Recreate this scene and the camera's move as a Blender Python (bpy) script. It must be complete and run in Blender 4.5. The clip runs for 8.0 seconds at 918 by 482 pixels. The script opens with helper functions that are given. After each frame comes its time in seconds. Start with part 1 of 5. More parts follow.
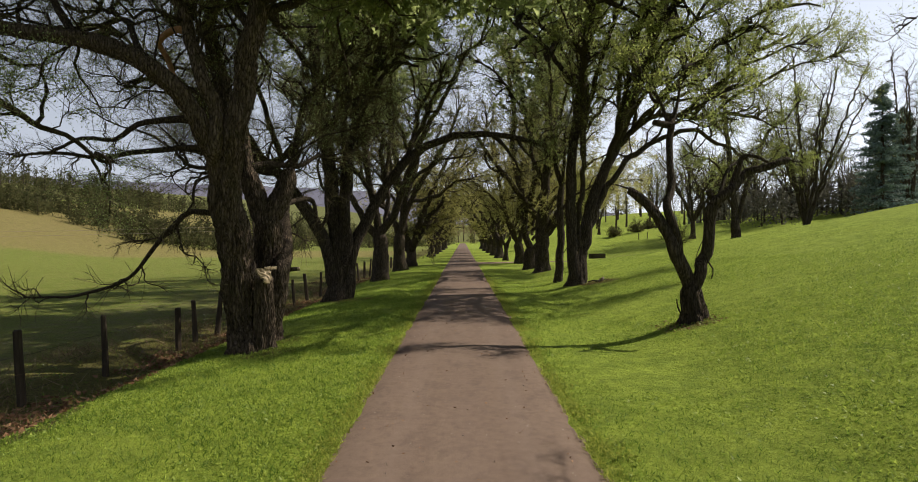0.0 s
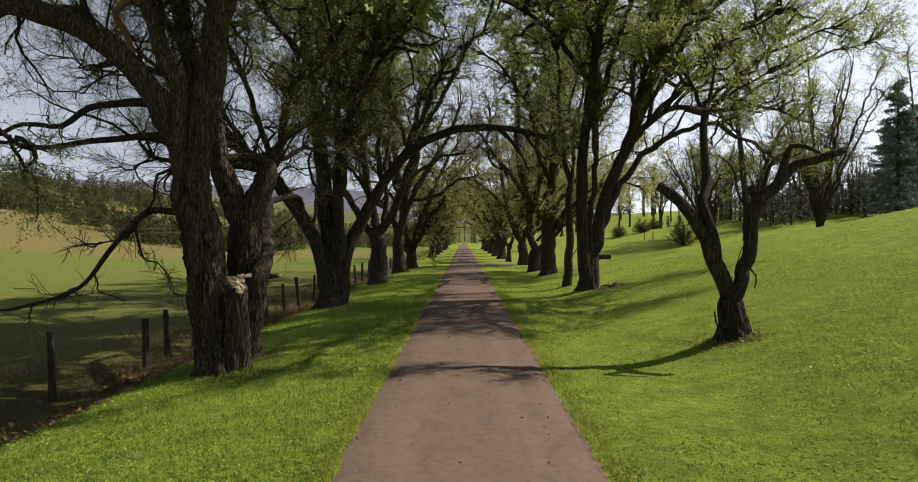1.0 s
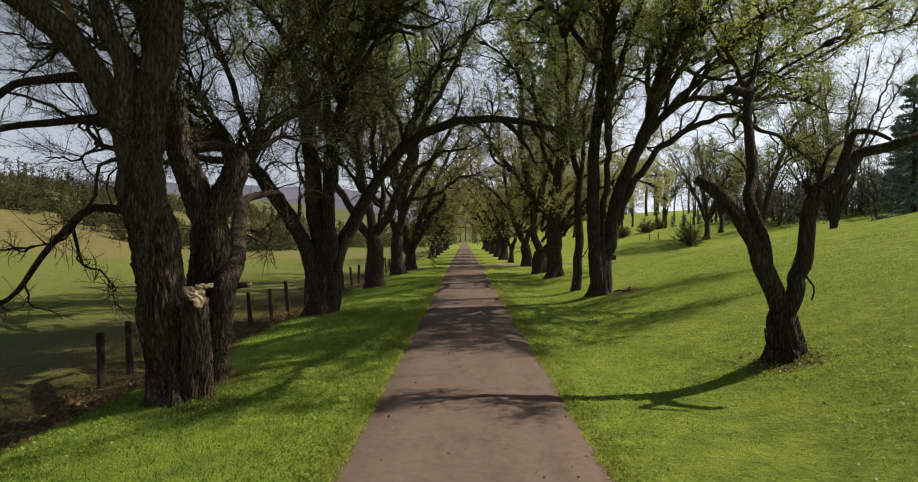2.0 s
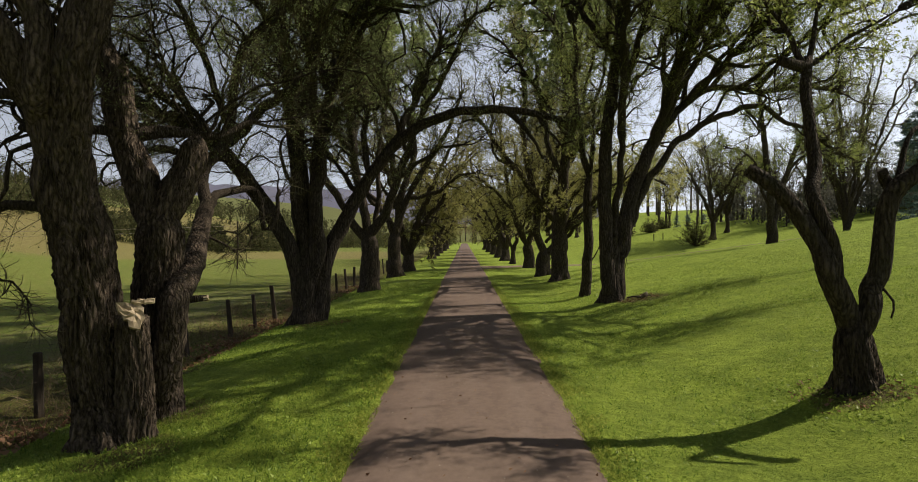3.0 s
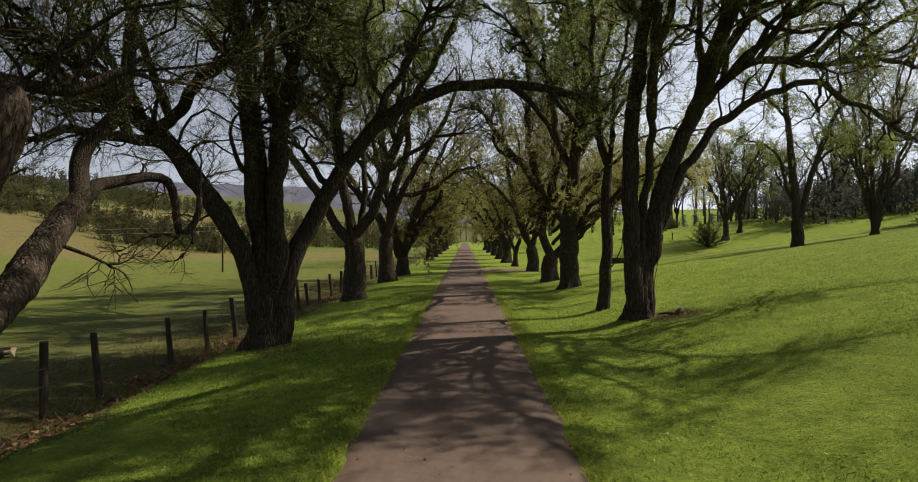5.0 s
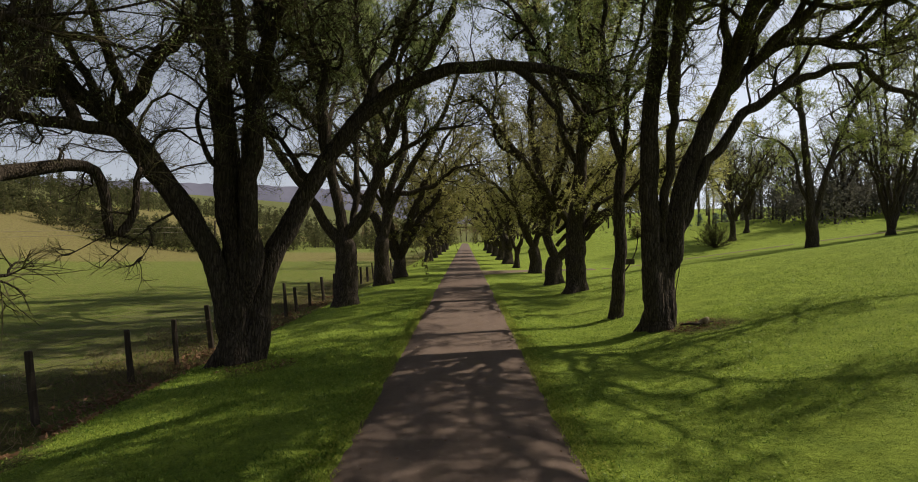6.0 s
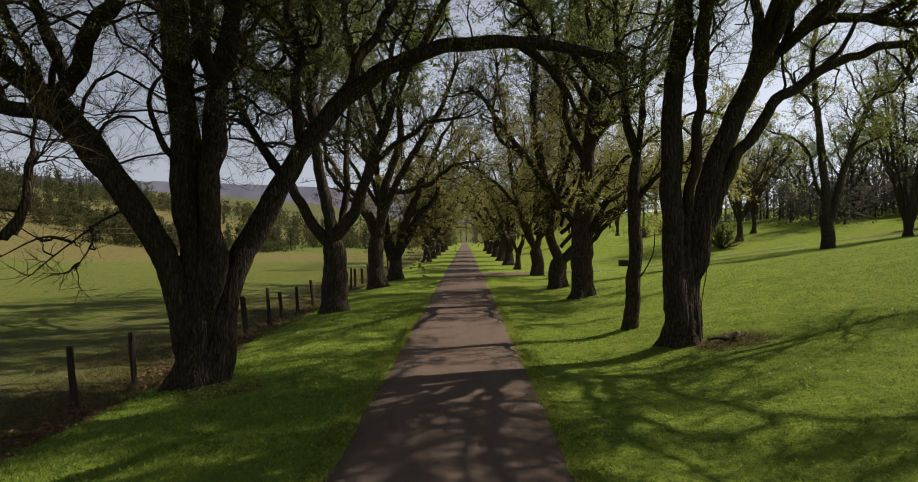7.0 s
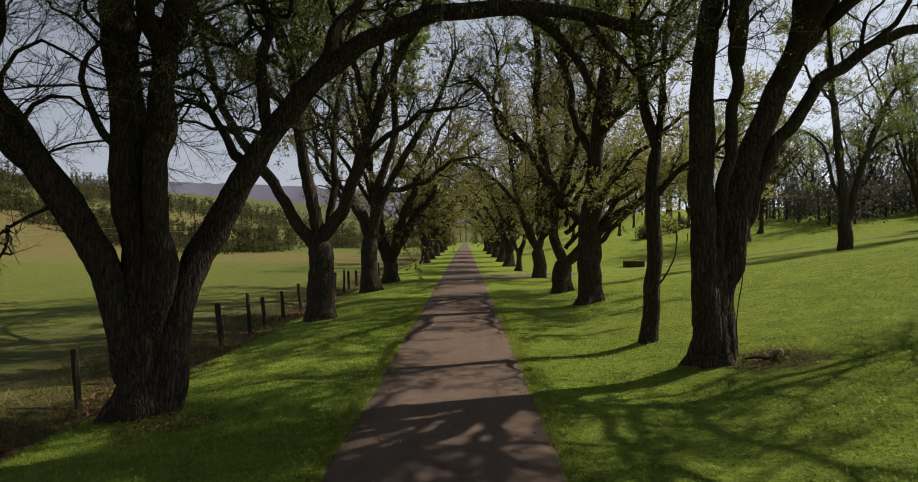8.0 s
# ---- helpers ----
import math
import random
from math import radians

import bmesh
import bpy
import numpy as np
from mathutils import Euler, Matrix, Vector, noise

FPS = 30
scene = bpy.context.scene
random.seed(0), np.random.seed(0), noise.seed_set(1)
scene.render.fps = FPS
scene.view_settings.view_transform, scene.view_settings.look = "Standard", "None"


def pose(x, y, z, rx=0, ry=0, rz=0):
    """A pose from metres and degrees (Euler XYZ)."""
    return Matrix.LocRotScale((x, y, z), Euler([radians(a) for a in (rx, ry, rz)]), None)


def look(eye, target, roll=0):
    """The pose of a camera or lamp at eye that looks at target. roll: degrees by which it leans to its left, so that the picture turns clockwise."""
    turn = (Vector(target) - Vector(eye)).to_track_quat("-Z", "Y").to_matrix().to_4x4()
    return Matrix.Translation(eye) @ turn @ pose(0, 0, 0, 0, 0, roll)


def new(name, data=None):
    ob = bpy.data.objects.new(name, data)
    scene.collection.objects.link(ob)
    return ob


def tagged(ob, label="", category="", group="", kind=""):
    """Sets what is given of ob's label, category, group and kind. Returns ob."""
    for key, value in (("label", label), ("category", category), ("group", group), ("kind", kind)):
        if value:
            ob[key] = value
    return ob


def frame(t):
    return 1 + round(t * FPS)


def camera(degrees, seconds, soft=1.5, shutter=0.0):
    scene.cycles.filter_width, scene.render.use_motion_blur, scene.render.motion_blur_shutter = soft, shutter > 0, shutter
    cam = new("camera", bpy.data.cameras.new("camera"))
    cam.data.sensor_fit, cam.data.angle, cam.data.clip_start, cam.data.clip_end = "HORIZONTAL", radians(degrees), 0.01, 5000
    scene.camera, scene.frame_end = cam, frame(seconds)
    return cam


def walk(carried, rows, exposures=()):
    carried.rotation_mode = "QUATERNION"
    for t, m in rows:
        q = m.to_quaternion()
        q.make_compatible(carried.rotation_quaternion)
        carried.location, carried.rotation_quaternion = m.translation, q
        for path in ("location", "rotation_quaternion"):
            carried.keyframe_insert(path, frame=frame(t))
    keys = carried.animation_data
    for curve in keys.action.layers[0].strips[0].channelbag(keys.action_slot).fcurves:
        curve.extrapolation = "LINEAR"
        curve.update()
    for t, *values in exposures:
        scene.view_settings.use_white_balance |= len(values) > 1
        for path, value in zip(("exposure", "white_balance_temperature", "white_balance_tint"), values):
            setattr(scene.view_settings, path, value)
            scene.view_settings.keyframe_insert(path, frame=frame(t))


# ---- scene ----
cam = camera(73.7, 8.0, soft=1.0)
PATH = [
    # seconds, x, y, z, tilt, roll, turn
    (0.0, 0.0, 0.0, 2.53, 89.78, -0.0, 0.33),
    (0.5, -0.035, 1.025, 2.564, 89.773, -0.014, 0.387),
    (1.0, -0.074, 2.039, 2.597, 89.766, -0.029, 0.423),
    (1.5, -0.097, 3.077, 2.624, 89.759, -0.036, 0.473),
    (3.0, -0.124, 6.157, 2.709, 89.744, -0.007, 0.488),
    (3.5, -0.07, 7.179, 2.746, 89.744, -0.043, 0.509),
    (4.0, -0.032, 8.2, 2.772, 89.737, -0.05, 0.509),
    (4.5, 0.014, 9.212, 2.81, 89.694, -0.007, 0.538),
    (6.0, 0.084, 12.249, 2.874, 89.708, 0.029, 0.581),
    (6.5, 0.11, 13.274, 2.901, 89.694, -0.0, 0.581),
    (7.0, 0.174, 14.331, 2.925, 89.701, -0.021, 0.595),
    (7.5, 0.224, 15.326, 2.955, 89.694, -0.036, 0.609),
    (8.0, 0.257, 16.44, 2.965, 89.687, -0.014, 0.588),
]
walk(cam, [(t, pose(x, y, z, rx, ry, rz)) for t, x, y, z, rx, ry, rz in PATH], [(0.0, 0.21, 6540, 9), (3.5, 0.02, 6540, 9), (5.8, -0.04, 6540, 9), (8.0, -0.18, 6540, 9)])

# ---- light: a spring afternoon, the sun high on the right and ahead ----
SUN_AZIMUTH, SUN_ELEVATION = radians(68), radians(44)
world = bpy.data.worlds.new("sky")
scene.world = world
world.use_nodes = True
wn = world.node_tree
sky = wn.nodes.new("ShaderNodeTexSky")
sky.sky_type, sky.sun_disc = "NISHITA", False
sky.sun_elevation, sky.sun_rotation = SUN_ELEVATION, SUN_AZIMUTH
sky.dust_density, sky.air_density, sky.ozone_density = 1.6, 1.0, 2.0
# spring haze, thick towards the horizon and thin overhead
veil = wn.nodes.new("ShaderNodeMix")
veil.data_type = "RGBA"
sky_way = wn.nodes.new("ShaderNodeTexCoord")
sky_part = wn.nodes.new("ShaderNodeSeparateXYZ")
haze = wn.nodes.new("ShaderNodeMapRange")
haze.interpolation_type = "SMOOTHSTEP"
for slot, value in zip(("From Min", "From Max", "To Min", "To Max"), (-0.05, 0.85, 0.5, 0.0)):
    haze.inputs[slot].default_value = value
wn.links.new(sky_way.outputs["Generated"], sky_part.inputs[0])
wn.links.new(sky_part.outputs["Z"], haze.inputs["Value"])
wn.links.new(haze.outputs["Result"], veil.inputs[0])
# the haze scatters forward, so it is brighter towards the sun
SUN_WAY = Vector((math.sin(SUN_AZIMUTH) * math.cos(SUN_ELEVATION), math.cos(SUN_AZIMUTH) * math.cos(SUN_ELEVATION), math.sin(SUN_ELEVATION)))
toward = wn.nodes.new("ShaderNodeVectorMath")
toward.operation = "DOT_PRODUCT"
toward.inputs[1].default_value = SUN_WAY
scatter_gain = wn.nodes.new("ShaderNodeMapRange")
scatter_gain.interpolation_type = "SMOOTHSTEP"
for slot, value in zip(("From Min", "From Max", "To Min", "To Max"), (0.0, 0.95, 1.02, 2.1)):
    scatter_gain.inputs[slot].default_value = value
tint = wn.nodes.new("ShaderNodeVectorMath")
tint.operation = "SCALE"
tint.inputs[0].default_value = (31.5, 33.4, 38.5)
wn.links.new(sky_way.outputs["Generated"], toward.inputs[0])
wn.links.new(toward.outputs["Value"], scatter_gain.inputs["Value"])
wn.links.new(scatter_gain.outputs["Result"], tint.inputs["Scale"])
wn.links.new(tint.outputs[0], veil.inputs[7])
wn.links.new(sky.outputs[0], veil.inputs[6])
wn.links.new(veil.outputs[2], wn.nodes["Background"].inputs[0])
wn.nodes["Background"].inputs[1].default_value = 0.0295
sun = new("sun", bpy.data.lights.new("sun", "SUN"))
sun.data.energy, sun.data.angle, sun.data.color = 5.0, radians(0.55), (1.0, 0.91, 0.75)
sun.matrix_world = look(tuple(SUN_WAY * 60), (0, 0, 0))


# ---- materials ----
def material(name, rough=0.9):
    m = bpy.data.materials.new(name)
    m.use_nodes = True
    n = m.node_tree.nodes
    n["Principled BSDF"].inputs["Roughness"].default_value = rough
    n["Principled BSDF"].inputs["Specular IOR Level"].default_value = 0.1
    return m, n, m.node_tree.links, n["Principled BSDF"]


def coords(n, l, kind="Object", scale=(1, 1, 1)):
    tc, mp = n.new("ShaderNodeTexCoord"), n.new("ShaderNodeMapping")
    mp.inputs["Scale"].default_value = scale
    l.new(tc.outputs[kind], mp.inputs[0])
    return mp.outputs[0]


def noise_tex(n, l, vec, scale, detail=4.0, rough=0.55):
    t = n.new("ShaderNodeTexNoise")
    t.inputs["Scale"].default_value, t.inputs["Detail"].default_value, t.inputs["Roughness"].default_value = scale, detail, rough
    l.new(vec, t.inputs["Vector"])
    return t.outputs["Fac"]


def ramp(n, l, fac, stops):
    r = n.new("ShaderNodeValToRGB")
    e = r.color_ramp.elements
    while len(e) < len(stops):
        e.new(0.5)
    for el, (p, c) in zip(e, stops):
        el.position, el.color = p, (*c, 1) if len(c) == 3 else c
    l.new(fac, r.inputs[0])
    return r.outputs[0]


def mix(n, l, fac, a, b, how="MIX"):
    m = n.new("ShaderNodeMix")
    m.data_type, m.blend_type = "RGBA", how
    for sock, v in ((m.inputs[0], fac), (m.inputs[6], a), (m.inputs[7], b)):
        if isinstance(v, (int, float)):
            sock.default_value = v
        elif isinstance(v, tuple):
            sock.default_value = (*v, 1)
        else:
            l.new(v, sock)
    return m.outputs[2]


def bump(n, l, p, height, strength, distance):
    b = n.new("ShaderNodeBump")
    b.inputs["Strength"].default_value, b.inputs["Distance"].default_value = strength, distance
    l.new(height, b.inputs["Height"])
    l.new(b.outputs[0], p.inputs["Normal"])


def make_bark(name, dark, light, scale=1.0):
    m, n, l, p = material(name, 0.95)
    vec = coords(n, l, "Object", (7 * scale, 7 * scale, 0.8 * scale))
    ridges = n.new("ShaderNodeTexVoronoi")
    ridges.feature = "DISTANCE_TO_EDGE"
    ridges.inputs["Scale"].default_value = 2.2
    warp = noise_tex(n, l, coords(n, l), 3.0)
    add = n.new("ShaderNodeVectorMath")
    add.operation = "ADD"
    l.new(vec, add.inputs[0])
    l.new(warp, add.inputs[1])
    l.new(add.outputs[0], ridges.inputs["Vector"])
    fine = noise_tex(n, l, coords(n, l, "Object", (1, 1, 0.3)), 28, 5, 0.65)
    col = ramp(n, l, ridges.outputs["Distance"], [(0.06, dark), (0.34, light)])
    col = mix(n, l, 0.55, col, ramp(n, l, fine, [(0.35, dark), (0.75, light)]))
    moss = ramp(n, l, noise_tex(n, l, coords(n, l), 1.3), [(0.55, (0, 0, 0)), (0.75, (0.5, 0.5, 0.5))])
    col = mix(n, l, moss, col, (0.06, 0.058, 0.032))
    l.new(col, p.inputs["Base Color"])
    h = n.new("ShaderNodeMath")
    h.operation = "MULTIPLY_ADD"
    h.inputs[1].default_value = 0.35
    l.new(fine, h.inputs[0])
    l.new(ridges.outputs["Distance"], h.inputs[2])
    bump(n, l, p, h.outputs[0], 1.0, 0.09)
    return m


def make_leaf(name, c1, c2, glow=0.55, mottle=0.0, gloss=0.1):
    m, n, l, p = material(name, 0.6 if gloss < 0.2 else 0.45)
    p.inputs["Specular IOR Level"].default_value = gloss
    info = n.new("ShaderNodeNewGeometry")
    col = ramp(n, l, info.outputs["Random Per Island"], [(0.0, c1), (1.0, c2)])
    if mottle:
        clumps = noise_tex(n, l, coords(n, l), mottle, 5, 0.7)
        col = mix(n, l, ramp(n, l, clumps, [(0.38, (0.85, 0.85, 0.85)), (0.6, (0, 0, 0))]), col, c1)
    l.new(col, p.inputs["Base Color"])
    t = n.new("ShaderNodeBsdfTranslucent")
    l.new(col, t.inputs["Color"])
    s = n.new("ShaderNodeMixShader")
    s.inputs[0].default_value = glow
    l.new(p.outputs[0], s.inputs[1])
    l.new(t.outputs[0], s.inputs[2])
    l.new(s.outputs[0], n["Material Output"].inputs["Surface"])
    return m


def make_twig(name, c1, c2):
    m, n, l, p = material(name, 0.9)
    info = n.new("ShaderNodeNewGeometry")
    l.new(ramp(n, l, info.outputs["Random Per Island"], [(0.0, c1), (1.0, c2)]), p.inputs["Base Color"])
    return m


def make_plain(name, c1, c2, scale, rough=0.9, depth=0.0, stretch=(1, 1, 1)):
    m, n, l, p = material(name, rough)
    vec = coords(n, l, "Object", stretch)
    f, g = noise_tex(n, l, vec, scale, 6, 0.65), noise_tex(n, l, vec, scale * 0.13, 3)
    col = mix(n, l, 0.5, ramp(n, l, f, [(0.3, c1), (0.7, c2)]), ramp(n, l, g, [(0.35, c1), (0.65, c2)]))
    l.new(col, p.inputs["Base Color"])
    if depth:
        bump(n, l, p, f, 0.8, depth)
    return m


BARK = make_bark("furrowed bark", (0.018, 0.0145, 0.0115), (0.15, 0.118, 0.094))
# paler copy of BARK, sun on the two leaning trunks put into its colour
LIT_BARK = make_bark("grey-brown deep bark, painted sunlit", (0.024, 0.018, 0.0135), (0.235, 0.18, 0.138))
BARK_SMALL = make_bark("limb bark", (0.027, 0.021, 0.016), (0.14, 0.11, 0.085), 1.8)
TWIG = make_twig("twig bark", (0.05, 0.042, 0.026), (0.19, 0.165, 0.09))
LEAF = make_leaf("spring leaf", (0.17, 0.215, 0.085), (0.45, 0.51, 0.22), 0.68)
YOUNG = make_leaf("young yellow-green leaf", (0.18, 0.22, 0.06), (0.46, 0.50, 0.16), 0.68)
BUDS = make_leaf("bursting bud", (0.175, 0.16, 0.055), (0.40, 0.375, 0.14), 0.6)
OLIVE = make_leaf("olive spring leaf", (0.25, 0.24, 0.085), (0.54, 0.515, 0.20), 0.7)
# needle colour lightened, with some distance haze put into it
PINE = make_leaf("conifer needle with haze tint", (0.09, 0.13, 0.12), (0.22, 0.29, 0.27), 0.4)
SHRUB = make_leaf("shrub leaf", (0.05, 0.065, 0.02), (0.13, 0.12, 0.045), 0.35)
BLADE = make_leaf("grass blade", (0.075, 0.15, 0.02), (0.42, 0.53, 0.08), 0.53, 2.2, 0.25)
WEED = make_leaf("weed leaf", (0.15, 0.21, 0.035), (0.47, 0.49, 0.11), 0.5)
SPECK = make_leaf("bright lawn leaf", (0.17, 0.26, 0.04), (0.40, 0.48, 0.09), 0.48, 0.0, 0.2)
GRIT = make_plain("pale grit", (0.30, 0.25, 0.21), (0.5, 0.43, 0.36), 30)
CLOVER = make_leaf("clover leaf", (0.075, 0.135, 0.025), (0.18, 0.26, 0.05), 0.45)
THICKET = make_leaf("thicket leaf", (0.095, 0.095, 0.08), (0.15, 0.145, 0.12), 0.5, 0.0, 0.0)
HEDGE = make_leaf("hedge leaf", (0.07, 0.08, 0.032), (0.135, 0.13, 0.06), 0.5, 0.0, 0.0)
DRY = make_leaf("dry grass", (0.16, 0.11, 0.055), (0.38, 0.29, 0.17), 0.35)
STALK = make_leaf("dead weed stalk", (0.06, 0.042, 0.026), (0.21, 0.15, 0.09), 0.3)
LITTER = make_leaf("dead leaf", (0.12, 0.06, 0.03), (0.34, 0.20, 0.12), 0.2)
CUTWOOD = make_plain("sawn wood", (0.26, 0.19, 0.12), (0.56, 0.46, 0.33), 11, 0.8, 0.01)
RAWWOOD = make_plain("torn orange wood", (0.22, 0.11, 0.05), (0.42, 0.24, 0.13), 12, 0.9, 0.02)
POSTWOOD = make_plain("weathered post wood", (0.026, 0.021, 0.016), (0.088, 0.069, 0.053), 14, 0.95, 0.02, (1, 1, 0.15))


def make_asphalt():
    m, n, l, p = material("worn asphalt", 0.85)
    v = coords(n, l)
    agg = noise_tex(n, l, v, 160, 3, 0.7)
    mid = noise_tex(n, l, v, 9, 5, 0.6)
    big = noise_tex(n, l, coords(n, l, "Object", (1, 0.18, 1)), 0.9, 4)
    col = mix(n, l, 0.5, ramp(n, l, agg, [(0.3, (0.095, 0.068, 0.056)), (0.75, (0.255, 0.185, 0.148))]), ramp(n, l, mid, [(0.3, (0.125, 0.088, 0.072)), (0.7, (0.215, 0.155, 0.124))]))
    col = mix(n, l, ramp(n, l, big, [(0.4, (0.0, 0.0, 0.0)), (0.7, (0.5, 0.5, 0.5))]), col, (0.14, 0.097, 0.082))
    sx = n.new("ShaderNodeSeparateXYZ")
    l.new(v, sx.inputs[0])
    ab = n.new("ShaderNodeMath")
    ab.operation = "ABSOLUTE"
    l.new(sx.outputs[0], ab.inputs[0])
    track = ramp(n, l, ab.outputs[0], [(0.0, (0.1, 0.1, 0.1)), (0.45, (0.0, 0.0, 0.0)), (0.8, (0.2, 0.2, 0.2)), (1.0, (0.05, 0.05, 0.05))])
    col = mix(n, l, track, col, (0.25, 0.19, 0.165))
    worn = ramp(n, l, noise_tex(n, l, coords(n, l, "Object", (1, 0.5, 1)), 2.6, 7, 0.7), [(0.5, (0.0, 0.0, 0.0)), (0.72, (0.6, 0.6, 0.6))])
    col = mix(n, l, worn, col, (0.10, 0.072, 0.062))
    l.new(col, p.inputs["Base Color"])
    bump(n, l, p, agg, 0.5, 0.008)
    return m


def make_ground():
    m, n, l, p = material("lawn and field", 1.0)
    v = coords(n, l)
    fine, mid, big = noise_tex(n, l, v, 16, 9, 0.78), noise_tex(n, l, v, 1.6, 7, 0.7), noise_tex(n, l, v, 0.16, 4)
    lawn = mix(n, l, 0.5, ramp(n, l, fine, [(0.37, (0.03, 0.068, 0.008)), (0.63, (0.32, 0.42, 0.065))]), ramp(n, l, mid, [(0.40, (0.06, 0.12, 0.018)), (0.60, (0.31, 0.40, 0.06))]))
    lawn = mix(n, l, ramp(n, l, big, [(0.35, (0, 0, 0)), (0.7, (0.55, 0.55, 0.55))]), lawn, (0.19, 0.245, 0.04))
    straw = ramp(n, l, mid, [(0.3, (0.085, 0.064, 0.032)), (0.7, (0.22, 0.17, 0.09))])
    soil = ramp(n, l, fine, [(0.3, (0.022, 0.016, 0.011)), (0.7, (0.085, 0.06, 0.04))])
    # also painted over the strip by the fence, in place of shade
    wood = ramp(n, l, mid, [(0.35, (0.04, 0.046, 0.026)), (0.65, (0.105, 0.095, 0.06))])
    kind = n.new("ShaderNodeVertexColor")
    kind.layer_name = "cover"
    sep = n.new("ShaderNodeSeparateColor")
    l.new(kind.outputs[0], sep.inputs[0])
    edge = n.new("ShaderNodeMath")
    edge.operation = "MULTIPLY_ADD"
    edge.inputs[1].default_value = 0.5
    l.new(mid, edge.inputs[0])
    pasture = mix(n, l, 0.5, ramp(n, l, fine, [(0.38, (0.028, 0.058, 0.016)), (0.62, (0.14, 0.168, 0.045))]), ramp(n, l, mid, [(0.38, (0.055, 0.09, 0.024)), (0.62, (0.135, 0.155, 0.045))]))
    col = mix(n, l, kind.outputs["Alpha"], pasture, lawn)
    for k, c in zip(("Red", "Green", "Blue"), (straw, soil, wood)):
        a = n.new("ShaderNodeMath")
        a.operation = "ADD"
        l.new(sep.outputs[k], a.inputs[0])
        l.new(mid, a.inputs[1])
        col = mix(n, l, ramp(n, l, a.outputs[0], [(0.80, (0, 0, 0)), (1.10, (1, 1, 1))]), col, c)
    l.new(col, p.inputs["Base Color"])
    lumps = n.new("ShaderNodeMath")
    lumps.operation = "MULTIPLY_ADD"
    lumps.inputs[1].default_value = 2.2
    l.new(noise_tex(n, l, v, 4.5, 5, 0.6), lumps.inputs[0])
    l.new(fine, lumps.inputs[2])
    bump(n, l, p, lumps.outputs[0], 1.0, 0.07)
    p.inputs["Sheen Weight"].default_value, p.inputs["Sheen Roughness"].default_value = 0.28, 0.5
    p.inputs["Sheen Tint"].default_value = (0.74, 0.8, 0.12, 1)
    return m


# ---- helpers for meshes ----
rng = np.random.default_rng(7)


def mesh_of(name, verts, faces, mat, smooth=True):
    """A mesh from an array of corners and one of faces, three or four corners each."""
    me = bpy.data.meshes.new(name)
    verts, faces = np.asarray(verts, dtype=np.float32), np.asarray(faces, dtype=np.int32)
    k = faces.shape[1]
    me.vertices.add(len(verts))
    me.vertices.foreach_set("co", verts.ravel())
    me.loops.add(faces.size)
    me.loops.foreach_set("vertex_index", faces.ravel())
    me.polygons.add(len(faces))
    me.polygons.foreach_set("loop_start", np.arange(len(faces), dtype=np.int32) * k)
    me.polygons.foreach_set("loop_total", np.full(len(faces), k, dtype=np.int32))
    me.polygons.foreach_set("use_smooth", np.full(len(faces), smooth))
    me.materials.append(mat)
    me.update(calc_edges=True)
    return me


def child(name, me, parent, label="", kind=""):
    ob = new(name, me)
    ob.parent = parent
    return tagged(ob, label, kind=kind)


def part(name, bm, mat, parent, label=""):
    me = bpy.data.meshes.new(name)
    bm.normal_update()
    bm.to_mesh(me)
    bm.free()
    me.materials.append(mat)
    return child(name, me, parent, label)


def unit(v):
    return v / np.maximum(np.linalg.norm(v, axis=-1, keepdims=True), 1e-9)


def spline(points, step):
    """A smooth line through the points."""
    p = np.asarray(points, dtype=float)
    q = np.vstack([2 * p[0] - p[1], p, 2 * p[-1] - p[-2]])
    out = []
    for i in range(len(p) - 1):
        a, b, c, d = q[i:i + 4]
        k = max(2, int(np.linalg.norm(c - b) / step))
        t = np.linspace(0, 1, k, endpoint=False)[:, None]
        out.append(0.5 * (2 * b + (c - a) * t + (2 * a - 5 * b + 4 * c - d) * t ** 2 + (3 * b - a - 3 * c + d) * t ** 3))
    return np.vstack(out + [p[-1:]])


def tubes(paths, radii, sides, lumps=None):
    """Corners and faces of many tubes: paths (B, N, 3), radii (B, N)."""
    B, N, _ = paths.shape
    tan = unit(np.gradient(paths, axis=1))
    mean = unit(paths[:, -1] - paths[:, 0])
    ref = unit(np.cross(mean, np.where(np.abs(mean[:, 2:]) > 0.8, [[1.0, 0.2, 0]], [[0, 0, 1.0]])))[:, None]
    n1 = unit(ref - (ref * tan).sum(-1, keepdims=True) * tan)
    n2 = np.cross(tan, n1)
    a = np.linspace(0, 2 * np.pi, sides, endpoint=False)
    r = radii[:, :, None] * (np.ones((B, N, sides)) if lumps is None else lumps)
    v = paths[:, :, None] + r[..., None] * (np.cos(a)[:, None] * n1[:, :, None] + np.sin(a)[:, None] * n2[:, :, None])
    b, i, s = np.meshgrid(np.arange(B), np.arange(N - 1), np.arange(sides), indexing="ij")
    k, s2 = (b * N + i) * sides, (s + 1) % sides
    f = np.stack([k + s, k + s2, k + sides + s2, k + sides + s], -1).reshape(-1, 4)
    return v.reshape(-1, 3), f


